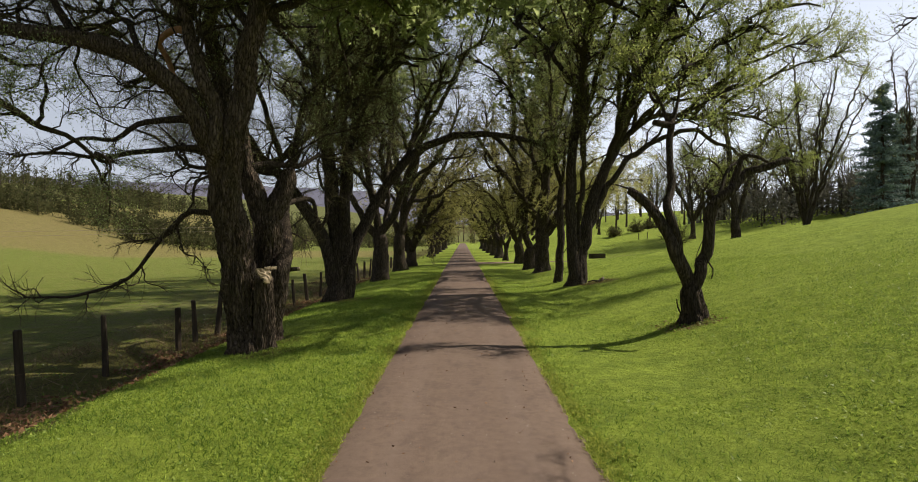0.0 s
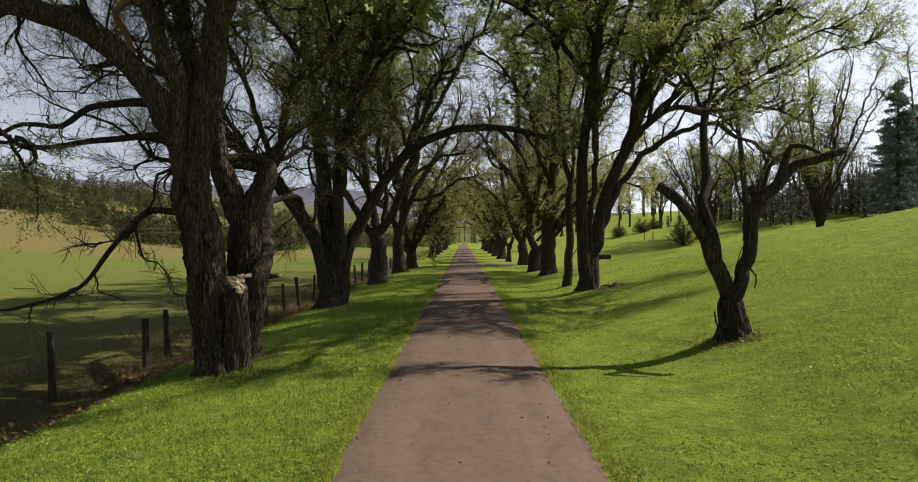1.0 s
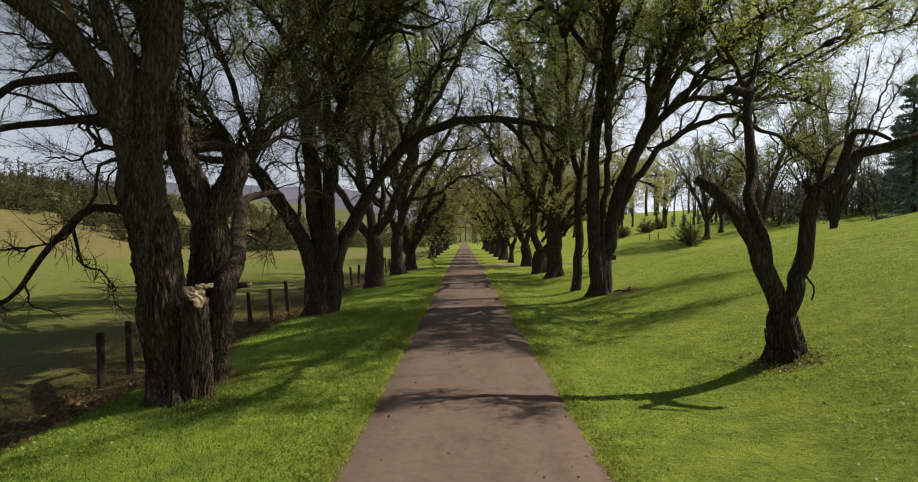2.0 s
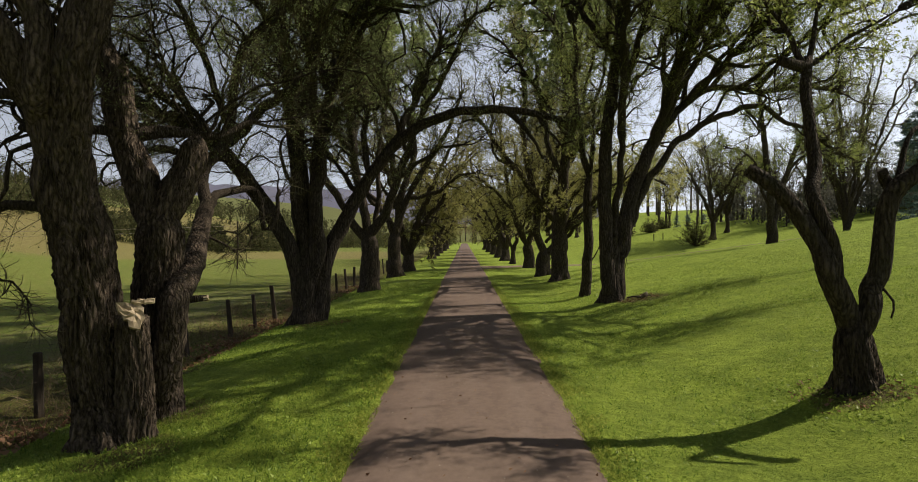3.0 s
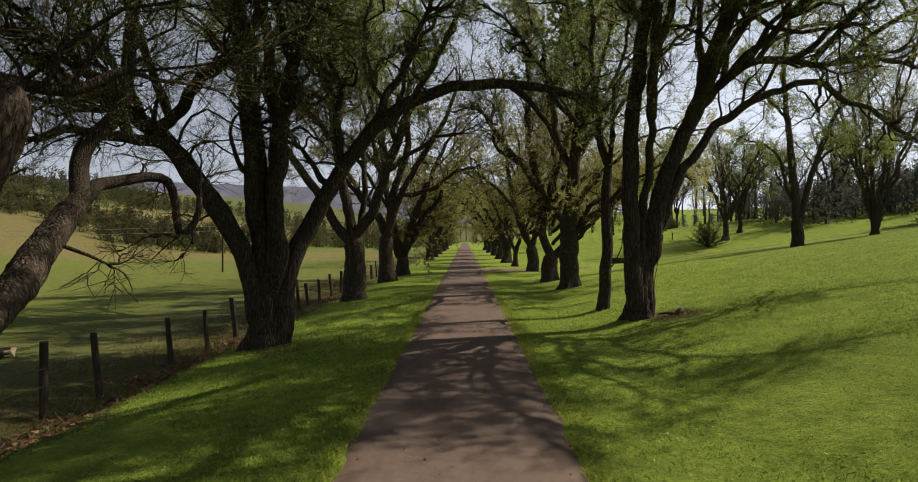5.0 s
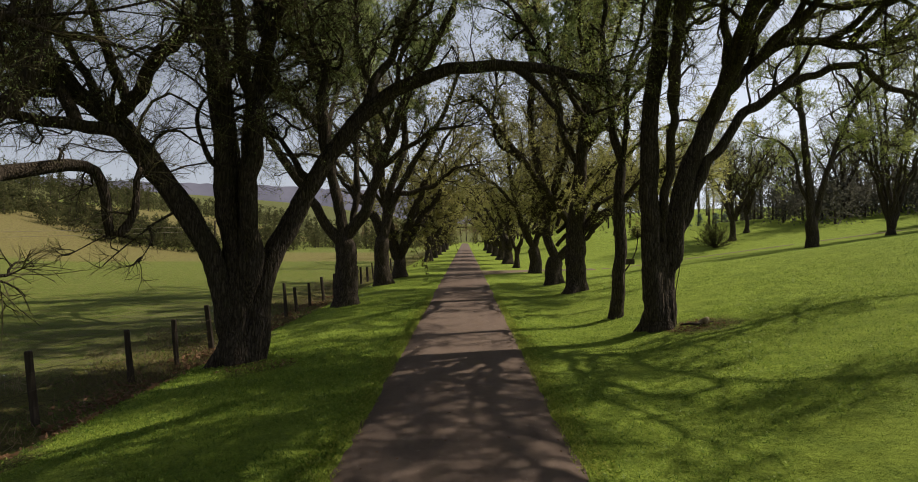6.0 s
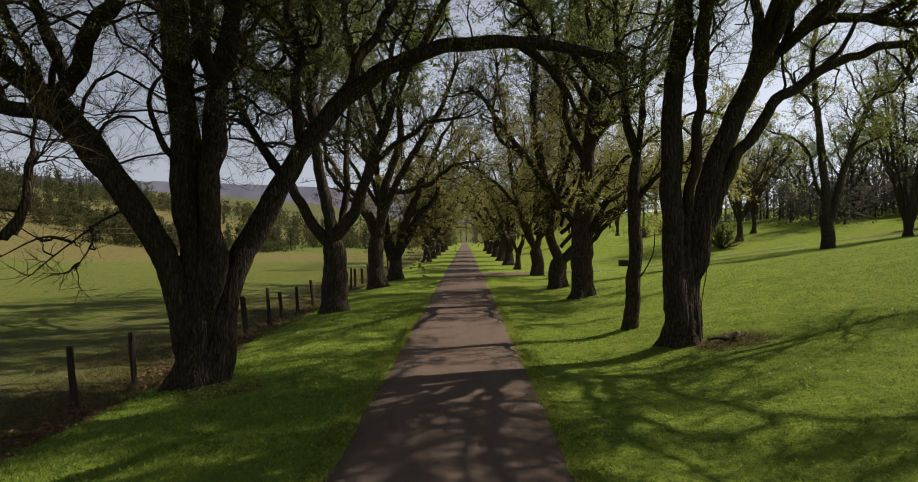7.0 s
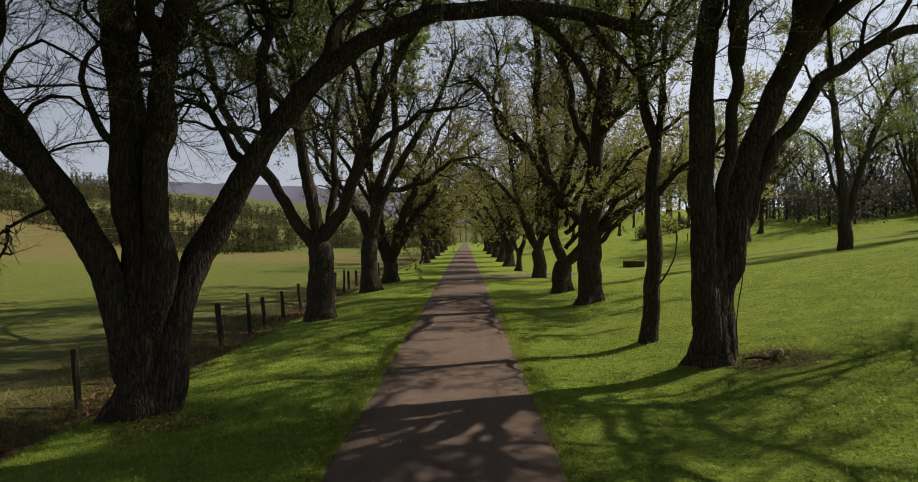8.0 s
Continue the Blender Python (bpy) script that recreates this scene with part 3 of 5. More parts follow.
limb(L1, "limb", 0.03, 0.012, 2, (-6.81, 14.51, 2.88), (-6.66, 14.5, 2.2), (-6.37, 14.5, 2.09), (-6.09, 14.5, 1.83))
limb(L1, "limb", 0.035, 0.015, 2, (-5.78, 14.5, 4.03), (-6.32, 14.5, 3.89), (-6.36, 14.5, 3.4), (-6.64, 14.5, 3.06), (-6.95, 14.5, 2.64), (-7.65, 14.5, 2.47))
made = limb(L1, "sawn_stem", 0.27, 0.19, 0, (-4.92, 14.9, -0.33), (-4.88, 14.86, 0.37), (-4.82, 14.8, 1.01), (-4.78, 14.7, 1.6), flare=0.4)
sawn_block(made[0], Vector((-4.7, 14.56, 1.68)) - L1.location, (0.42, -0.78, 0.46), 0.2, 0.25, 0.07, 3)
sawn_block(made[0], Vector((-4.6, 14.68, 1.84)) - L1.location, (0.3, -0.5, 0.8), 0.16, 0.07, 0.05, 8)
# leafy 3 limbs below stand out of sight, placed for the shade they throw
limb(L1, "limb", 0.13, 0.05, 3, (-4.55, 14, 8.98), (-3.6, 14.6, 11.5), (-2.8, 15.6, 13.4), (-2, 16.4, 14.4))
limb(L1, "limb", 0.13, 0.05, 3, (-6.9, 14.3, 9.03), (-8, 15.2, 11), (-9.2, 16.4, 12.8), (-10, 17.4, 13.6))
limb(L1, "limb", 0.13, 0.05, 3, (-4.55, 14, 8.98), (-3.4, 15.2, 11), (-2.2, 16.6, 12.6), (-1.2, 17.8, 13.2))
limb(L1, "limb", 0.12, 0.05, 3, (-4.54, 14, 9.56), (-3.8, 16.4, 11.6), (-2.8, 18.6, 13.2), (-2.2, 20.4, 13.8))
limb(L1, "limb", 0.09, 0.03, 1, (-8.41, 13.3, 6.89), (-9.4, 13.8, 8.2), (-10.2, 14.6, 9.4), (-10.8, 15.2, 10.4))
limb(L1, "limb", 0.09, 0.03, 1, (-10.33, 13.3, 7.1), (-11.4, 14.6, 7.8), (-12.6, 15.8, 8.2))
limb(L1, "limb", 0.09, 0.03, 1, (-6.98, 13.5, 6.36), (-8, 14.6, 7.6), (-9.2, 15.8, 8.4), (-10.4, 16.8, 8.6))
limb(L1, "limb", 0.13, 0.05, 3, (-6.52, 14.3, 7.67), (-6.6, 16, 9.8), (-6.4, 17.8, 11.6), (-6, 19.2, 12.4))
limb(L1, "limb", 0.13, 0.05, 3, (-6.79, 14.3, 8.56), (-7.4, 12.8, 10.3), (-7.8, 11, 11.6), (-8, 9.4, 12))
limb(L1, "limb", 0.12, 0.05, 3, (-4.7, 14.07, 7.96), (-4.6, 12.6, 10), (-4.9, 11, 11.6), (-5.2, 9.4, 12.2))
limb(L1, "limb", 0.12, 0.05, 3, (-4.75, 14.1, 7.63), (-3.2, 15.2, 8.8), (-1.6, 16.2, 9.5), (0, 17, 9.8))
limb(L1, "limb", 0.12, 0.05, 3, (-4.75, 14.1, 7.63), (-3.6, 16.5, 9.2), (-2.4, 18.5, 10.2), (-1.6, 20, 10.6))
limb(L1, "limb", 0.13, 0.05, 3, (-4.56, 14, 8.79), (-2, 15.5, 10.4), (0.2, 16.4, 11))
limb(L1, "limb", 0.13, 0.05, 3, (-4.56, 14, 8.79), (-3.4, 13.4, 10.2), (-1.8, 13, 11.2), (-0.4, 13, 11.6))
limb(L1, "limb", 0.12, 0.05, 3, (-7.01, 14.33, 9.55), (-7.2, 16.6, 12.4), (-7.4, 19.4, 14.6), (-7.5, 21.6, 16))
limb(L1, "limb", 0.13, 0.05, 3, (-4.7, 14.07, 7.96), (-3.2, 12.8, 9.2), (-1.8, 11.8, 10.2), (-0.4, 11.2, 10.6))
limb(L1, "limb", 0.13, 0.05, 3, (-4.7, 14.07, 7.96), (-3.8, 11.8, 9.4), (-2.6, 9.8, 10.2), (-1.0, 8.2, 10.6))
for reach in ([(-2.6, 12.4, 9.6), (-0.6, 12.0, 10.2), (0.8, 12.2, 10.4)], [(-2.2, 15.6, 9.8), (0.2, 16.8, 10.4), (2.0, 17.6, 10.6)], [(-3.0, 10.8, 9.4), (-1.6, 9.6, 9.8), (-0.4, 9.0, 10.0)], [(-2.8, 13.6, 8.9), (-0.6, 14.6, 9.3), (1.6, 15.2, 9.5)]):
    limb(L1, "limb", 0.12, 0.05, 3, (-4.7, 14.07, 7.96), *reach)
limb(L1, "limb", 0.13, 0.05, 3, (-4.56, 14, 8.79), (-2.8, 14, 10), (-1, 14.2, 10.8), (0.6, 14.6, 11.1))

L1B = tree_at(-4.95, 16.15, "tree", "double-stemmed old tree with a broken top and leaning stem")
LIT_TREES.add(L1B.name)
limb(L1B, "trunk", 0.36, 0.34, 0, (-5.22, 16.1, -0.41), (-5.2, 16.15, 0.74), (-5.18, 16.15, 1.6), (-5.16, 16.2, 2.46), (-5.2, 16.3, 3.24), flare=0.22)
limb(L1B, "limb", 0.28, 0.15, 1, (-5.19, 16.26, 2.96), (-5.52, 16.35, 3.6), (-5.75, 16.4, 4.18), (-5.9, 16.4, 4.84), (-6.08, 16.5, 5.45), (-6.34, 16.6, 5.97), (-6.61, 16.8, 6.87), (-6.98, 17, 7.99), (-7.03, 17.2, 9.15))
made = limb(L1B, "broken_stem", 0.27, 0.2, 0, (-5.19, 16.26, 2.96), (-4.94, 16.4, 3.52), (-4.79, 16.5, 4.02), (-4.65, 16.55, 4.46))
limb(L1B, "limb", 0.23, 0.15, 0, (-5.0, 15.95, 0.2), (-4.76, 15.8, 1.1), (-4.64, 15.8, 1.75), (-4.8, 16.6, 2.15), (-5.07, 17.5, 2.62), (-5.4, 18.5, 3.1), (-5.68, 19.4, 3.5))
limb(L1B, "limb", 0.14, 0.07, 1, (-5.6, 19.15, 3.4), (-5.85, 19.8, 4.1), (-5.66, 20.2, 4.9), (-5.42, 20.3, 6.05), (-5.18, 20.1, 6.65), (-4.85, 20.1, 7.3), (-4.1, 20.1, 8.27), (-3.5, 20.3, 9.2))
limb(L1B, "limb", 0.11, 0.045, 2, (-5.6, 19.15, 3.4), (-5.55, 19.9, 3.72), (-5.32, 20.5, 4.0), (-5.13, 20.7, 3.85), (-5.06, 20.8, 3.4), (-4.98, 20.9, 2.97), (-4.78, 21.0, 3.1), (-4.68, 21.2, 3.9))
limb(L1B, "limb", 0.03, 0.012, 2, (-5.2, 17.9, 2.8), (-4.9, 18.2, 2.6), (-4.75, 18.5, 2.45))
made = limb(L1B, "sawn_branch", 0.06, 0.05, 0, (-4.66, 15.95, 1.7), (-4.45, 16.0, 1.72), (-4.3, 16.05, 1.74))
cut_face(made[0], made[1], made[2][-1])
limb(L1B, "limb", 0.1, 0.04, 1, (-5.76, 16.4, 4.24), (-5.91, 16.2, 4.41), (-6.34, 16.2, 4.5), (-6.71, 16, 4.41), (-7.31, 16, 4.5))
limb(L1B, "limb", 0.11, 0.05, 1, (-5.8, 16.4, 4.42), (-5.44, 16.6, 4.49), (-5.1, 17, 4.56), (-4.66, 17.5, 4.62), (-4.15, 18, 5))

L2 = tree_at(-5.15, 27.6, "tree", "great lane tree of three stems, one limb arching over the lane")
limb(L2, "trunk", 0.45, 0.3, 0, (-5.6, 27.6, -0.05), (-5.58, 27.6, 0.97), (-5.56, 27.6, 1.6), (-5.54, 27.6, 2.0), flare=0.4)
limb(L2, "limb", 0.31, 0.17, 1, (-5.51, 27.6, 0.41), (-5.8, 27.5, 0.39), (-5.95, 27.4, 1.63), (-6.22, 27.3, 2.45), (-6.71, 27.2, 3.39), (-7.42, 27.2, 4.53), (-8.04, 27.3, 5.25), (-8.98, 27.4, 6.08), (-9.94, 27.5, 6.68), (-11.12, 27.6, 7.19), (-12.54, 27.8, 8.02))
limb(L2, "limb", 0.36, 0.2, 1, (-5.51, 27.6, 0.23), (-5.62, 27.6, 1.61), (-5.76, 27.6, 2.99), (-5.9, 27.6, 4.36), (-6.0, 27.6, 5.87), (-6.18, 27.7, 7.28), (-6.33, 27.8, 8.56), (-6.66, 28, 10.04), (-6.89, 28.2, 11.85), (-6.67, 28.2, 13.42))
limb(L2, "limb", 0.24, 0.13, 1, (-5.51, 27.6, 0.41), (-5.39, 27.5, 1.9), (-5.37, 27.5, 3.67), (-5.3, 27.5, 5.44), (-5.03, 27.4, 6.78), (-4.62, 27.2, 8.05), (-4.26, 27, 9.16), (-3.7, 26.8, 10.48), (-3.44, 26.8, 11.9))
made = limb(L2, "broken_stem", 0.22, 0.17, 0, (-5.51, 27.6, 0.41), (-5.27, 27.4, 1.77), (-5.14, 27.2, 3.75), (-5.08, 27.2, 5.09), (-4.95, 27.2, 6.27))
limb(L2, "limb", 0.3, 0.1, 6, (-5.22, 27.55, -0.25), (-5.12, 27.62, 0.9), (-4.95, 27.8, 2.05), (-4.53, 28.1, 3.13), (-3.7, 28.3, 4.68), (-2.71, 28.4, 6), (-1.55, 28.4, 6.87), (-0.53, 28.3, 7.25), (0.89, 28.1, 7.3), (2.41, 27.9, 7.09), (3.71, 27.8, 6.81))
limb(L2, "limb", 0.16, 0.06, 1, (-3.07, 28.36, 5.52), (-2.6, 28.6, 6.51), (-2.06, 29, 7.66), (-1.48, 29.2, 8.93), (-1.03, 29.3, 10.49))
limb(L2, "limb", 0.13, 0.05, 1, (-3.52, 28.32, 4.92), (-3.77, 28.6, 6.08), (-3.8, 29, 7.36), (-4.13, 29.4, 8.55), (-4.55, 29.8, 10.11))
limb(L2, "limb", 0.11, 0.04, 2, (1.44, 28.03, 7.22), (1.91, 27.6, 6.7), (2.17, 27.4, 6.22), (2.36, 27.3, 5.93), (2.57, 27.2, 5.44))
limb(L2, "limb", 0.09, 0.03, 2, (2.53, 27.89, 7.06), (2.76, 27.6, 6.54), (3.05, 27.5, 6.14), (3.28, 27.4, 5.85))
limb(L2, "limb", 0.2, 0.09, 1, (-7.16, 27.2, 4.12), (-7.44, 26.6, 4.8), (-7.77, 26, 5.12), (-8.18, 25.6, 5.29), (-8.66, 25.2, 5.33), (-9.54, 25, 5.4), (-10.27, 24.8, 5.19))
limb(L2, "limb", 0.19, 0.09, 1, (-8.55, 27.35, 5.7), (-7.65, 26.4, 6.16), (-6.6, 25.4, 6.62), (-5.32, 24.4, 7.15), (-4.64, 24, 7.79), (-4.28, 23.8, 8.7), (-3.65, 23.6, 9.79))
limb(L2, "limb", 0.12, 0.05, 1, (-8.47, 27.26, 5.74), (-9.33, 27, 6.38), (-10.19, 26.8, 6.4), (-11.16, 26.6, 6.56), (-12.14, 26.6, 6.5))
limb(L2, "limb", 0.035, 0.012, 2, (-6.85, 27.2, 3.62), (-7.3, 26.6, 3.2), (-7.7, 26.2, 2.7), (-8.0, 25.9, 2.3))
limb(L2, "limb", 0.026, 0.01, 2, (-7.35, 26.55, 3.15), (-7.05, 26.1, 2.8), (-7.2, 25.8, 2.3))
limb(L2, "limb", 0.026, 0.01, 2, (-7.6, 26.3, 2.85), (-8.2, 26.2, 2.9), (-8.8, 25.9, 2.5))
limb(L2, "limb", 0.08, 0.025, 1, (-7.42, 27.2, 4.53), (-8.6, 25.6, 6.2), (-9.6, 24.6, 7.2), (-10.8, 24, 7.8))
limb(L2, "limb", 0.08, 0.025, 1, (-8.98, 27.4, 6.08), (-9.4, 25.6, 7.6), (-9.2, 24, 8.8))
limb(L2, "limb", 0.09, 0.03, 0, (-5.83, 27.6, 4.77), (-6.13, 27.5, 4.8), (-6.36, 27.2, 5.27), (-6.46, 27, 5.73), (-6.27, 27, 6.08), (-5.99, 27, 6.37))
limb(L2, "limb", 0.1, 0.04, 1, (-3.85, 28.26, 4.4), (-4.19, 28.2, 4.56), (-4.64, 28.6, 5.25), (-5.1, 29, 5.69), (-5.65, 29.4, 5.84), (-6.12, 29.6, 5.69))
limb(L2, "limb", 0.13, 0.05, 3, (-4.74, 27.26, 7.69), (-6, 29, 11), (-7, 30.5, 13.4), (-8, 31.5, 14.6))
limb(L2, "limb", 0.13, 0.05, 3, (-4.92, 27.51, 8.16), (-4, 28.6, 11), (-3, 29.6, 13.6), (-2, 30.4, 14.8))
limb(L2, "limb", 0.13, 0.05, 3, (-7.91, 26.67, 6.03), (-9, 26, 9.5), (-10, 24.8, 12), (-11, 23.5, 13))
limb(L2, "limb", 0.16, 0.05, 3, (-5.18, 27.46, 6.01), (-5, 25.2, 9), (-4.2, 22.6, 11.2), (-3.4, 20.4, 12.4), (-3, 18.5, 12.6))
limb(L2, "limb", 0.13, 0.05, 3, (-5.1, 27.76, 8.64), (-5.6, 25, 11.8), (-5.8, 22.6, 13.4), (-5.4, 20.6, 14))
limb(L1B, "limb", 0.12, 0.04, 1, (-6.61, 16.8, 6.87), (-8, 18.5, 8.3), (-9.5, 20.5, 9.6), (-10.5, 22, 10.2))
limb(L1B, "limb", 0.1, 0.04, 1, (-6.34, 16.6, 5.97), (-7.8, 17.6, 6.8), (-9.4, 18.8, 7.4), (-11, 20, 7.6))
limb(L2, "limb", 0.13, 0.05, 3, (-8.98, 27.4, 6.08), (-10.5, 28.5, 8), (-12, 29.5, 9.5), (-13, 30, 10.5))
limb(L2, "limb", 0.12, 0.05, 3, (-8.98, 27.4, 6.08), (-10.5, 25.5, 8), (-12, 23.5, 9.5), (-12.8, 21.5, 10))
limb(L2, "limb", 0.13, 0.05, 3, (-6.42, 27.86, 8.98), (-7.8, 29.5, 11.2), (-9, 31, 12.8))
limb(L2, "limb", 0.13, 0.05, 3, (-6.66, 28, 10.04), (-8.5, 26.5, 12.2), (-10, 25, 13.4))
limb(L2, "limb", 0.14, 0.05, 3, (-6.8, 28.2, 12.52), (-7.2, 28.8, 15.5), (-7.6, 29, 18.5))
limb(L2, "limb", 0.14, 0.05, 3, (-3.59, 26.8, 11.09), (-4.6, 27, 14.5), (-5, 27, 18))
limb(L2, "limb", 0.13, 0.05, 3, (-5.98, 27.64, 6.47), (-6.2, 30.4, 9.5), (-6, 33, 11.6), (-5.6, 35, 12.8))
limb(L2, "limb", 0.13, 0.05, 3, (-5.98, 27.64, 6.47), (-7.6, 30, 8.6), (-9, 32.4, 10), (-10, 34, 10.6))
limb(L2, "limb", 0.12, 0.05, 3, (-4.97, 27.37, 6.96), (-3.6, 25.8, 9), (-2.2, 24.2, 10.2), (-1.2, 22.6, 10.8))

limb(L2, "limb", 0.13, 0.05, 3, (-4.26, 27, 9.16), (-2.4, 25, 10.8), (0, 23.4, 12), (2.2, 22.4, 12.6))
limb(L2, "limb", 0.13, 0.05, 3, (-3.7, 26.8, 10.48), (-1, 26.4, 12.4), (1.4, 26, 13.2), (3, 25.8, 13.4))

R1 = tree_at(5.6, 15.45, "tree", "small pollarded tree forked low, its limbs sawn short")
limb(R1, "trunk", 0.29, 0.2, 0, (5.8, 15.45, 0.24), (5.77, 15.45, 0.83), (5.77, 15.45, 1.2), (5.78, 15.45, 1.62), flare=0.5)
made = limb(R1, "limb", 0.21, 0.1, 0, (5.74, 15.45, 0.4), (5.68, 15.42, 1.2), (5.36, 15.35, 2.1), (5.11, 15.3, 2.77), (4.8, 15.4, 3.3), (4.49, 15.5, 3.57), (4.24, 15.6, 3.76))
cut_face(made[0], made[1], made[2][-1], POSTWOOD)
limb(R1, "limb", 0.12, 0.085, 0, (5.46, 15.37, 1.88), (5.19, 15.33, 2.6), (5.16, 15.4, 3.13), (5.27, 15.6, 3.55), (5.45, 15.85, 4.02), (5.48, 16.1, 4.77), (5.52, 16.3, 5.24), (5.64, 16.5, 5.73))
limb(R1, "torn_branch", 0.12, 0.08, 0, (5.6, 16.43, 5.55), (5.29, 16.3, 5.55), (5.06, 16.2, 5.59))
limb(R1, "limb", 0.055, 0.02, 1, (5.6, 16.43, 5.55), (5.47, 16.5, 5.88), (5.35, 16.6, 6.26), (5.06, 16.7, 6.71), (4.8, 16.8, 7.23))
limb(R1, "limb", 0.05, 0.015, 1, (5.61, 16.45, 5.6), (5.78, 16.6, 6.06), (5.92, 16.7, 6.59), (6.06, 16.8, 7.23))
limb(R1, "limb", 0.05, 0.012, 1, (5.61, 16.45, 5.6), (5.88, 16.4, 5.7), (6.2, 16.3, 6.01), (6.61, 16.2, 6.26), (6.92, 16.1, 6.44))
limb(R1, "limb", 0.19, 0.075, 0, (5.83, 15.45, 0.4), (5.88, 15.45, 1.35), (6.1, 15.5, 2.3), (6.29, 15.5, 3.07), (6.61, 15.4, 3.63), (6.98, 15.4, 4.12), (7.42, 15.3, 4.39), (8.05, 15.2, 4.49))
made = limb(R1, "sawn_branch", 0.09, 0.065, 0, (6.44, 15.45, 3.32), (6.31, 15.5, 3.55), (6.21, 15.5, 3.72))
cut_face(made[0], made[1], made[2][-1], POSTWOOD)
limb(R1, "limb", 0.02, 0.014, 0, (6.05, 15.49, 2.12), (6.23, 15.3, 1.81), (6.18, 15.25, 1.53))
limb(R1, "limb", 0.012, 0.009, 0, (6.21, 15.5, 2.75), (5.88, 15.25, 2.25), (5.77, 15.3, 1.81))
limb(R1, "limb", 0.03, 0.012, 0, (5.75, 15.45, 0.67), (5.49, 15.3, 0.64), (5.35, 15.2, 0.84), (5.29, 15.15, 1.04))
limb(R1, "torn_branch", 0.09, 0.03, 0, (6.78, 15.4, 3.85), (6.94, 15.4, 4.33), (7.05, 15.35, 4.58), (7.3, 15.2, 4.56), (7.5, 15.1, 4.41))
limb(R1, "limb", 0.05, 0.03, 0, (6.39, 15.47, 3.4), (6.65, 15.7, 4.04), (6.89, 15.8, 4.39), (7.3, 16, 4.57))

R2 = tree_at(5.75, 29.6, "tree", "tall lane tree of several upright stems, limbs arching outwards")
limb(R2, "trunk", 0.4, 0.26, 0, (5.52, 29.5, 0.33), (5.53, 29.5, 1.05), (5.56, 29.5, 2.05), (5.6, 29.5, 2.7), flare=0.35)
limb(R2, "limb", 0.27, 0.15, 1, (5.42, 29.4, 0.1), (5.3, 29.3, 1.2), (5.22, 29.2, 2.33), (5.17, 29.2, 3.3), (5.15, 29.2, 4.59), (5.22, 29.3, 6.21), (5.4, 29.3, 7.82), (5.55, 29.2, 9.35), (5.74, 29, 11.25), (5.58, 29, 13.16), (5.74, 29, 14.9))
limb(R2, "limb", 0.13, 0.08, 1, (5.4, 29.3, 2.2), (5.58, 29.2, 3.4), (5.67, 28.95, 5.04), (5.66, 28.7, 6.42), (5.69, 28.7, 7.98), (5.74, 28.7, 9.7), (5.88, 28.7, 11.57), (6.11, 28.7, 13.28))
limb(R2, "limb", 0.31, 0.14, 1, (5.62, 29.5, 0.1), (5.72, 29.55, 1.3), (5.86, 29.6, 2.49), (5.99, 29.6, 3.15), (6.42, 29.8, 4.74), (7.1, 30, 6.16), (7.85, 30.2, 7.93), (8.58, 30.3, 9.75), (9.31, 30.4, 11.59), (9.7, 30.5, 13.71), (10.38, 30.5, 15.43))
limb(R2, "limb", 0.17, 0.06, 1, (7.24, 30.04, 6.48), (7.91, 30.1, 7.39), (8.7, 30.2, 8.18), (9.77, 30.3, 8.65), (10.79, 30.3, 8.63), (12.22, 30.4, 8.56), (13.42, 30.4, 8.66), (14.78, 30.4, 8.39))
limb(R2, "limb", 0.19, 0.06, 1, (5.72, 29.55, 1.85), (6.16, 29.6, 2.9), (6.62, 29.7, 4.44), (7.44, 29.8, 5.65), (8.23, 29.9, 6.5), (9.45, 30, 7.33), (10.79, 30, 7.76), (12.09, 30.2, 7.41), (13.28, 30.2, 6.89), (14.46, 30.2, 6.13))
limb(R2, "limb", 0.1, 0.04, 1, (9.48, 30.27, 8.52), (10.14, 30.6, 9.17), (11.03, 31, 9.78), (12.28, 31.3, 10.17), (13.68, 31.5, 9.55))
limb(R2, "limb", 0.09, 0.04, 1, (8.34, 30.15, 7.82), (8.44, 30, 8.8), (8.74, 29.6, 9.57), (9.02, 29.2, 10.53), (9.7, 29, 11.71))
limb(R2, "limb", 0.15, 0.05, 3, (5.67, 28.72, 6.42), (5.3, 27, 9.6), (5, 24, 11.6), (5.2, 22, 12.6), (5.8, 20.2, 12.9))
limb(R2, "limb", 0.15, 0.05, 3, (7.1, 30, 6.16), (7.6, 27, 9.4), (8.2, 24.6, 11.4), (8.6, 22.6, 12.2))
limb(R2, "limb", 0.13, 0.05, 3, (8.14, 30.13, 7.62), (10, 28, 9.8), (11.4, 25.8, 11.2), (12.4, 24, 11.8))
limb(R2, "limb", 0.13, 0.05, 3, (5.55, 29.2, 9.35), (4.2, 29.6, 11.5), (2.6, 30.4, 13.2), (1.2, 31, 14))
limb(R2, "limb", 0.13, 0.05, 3, (5.74, 29, 11.25), (4.4, 31, 13), (3, 32.6, 14.4))
limb(R2, "limb", 0.1, 0.03, 7, (10.79, 30.3, 8.63), (11.6, 28.4, 9.5), (12.6, 26.4, 10.2), (13.8, 24.6, 10.4))
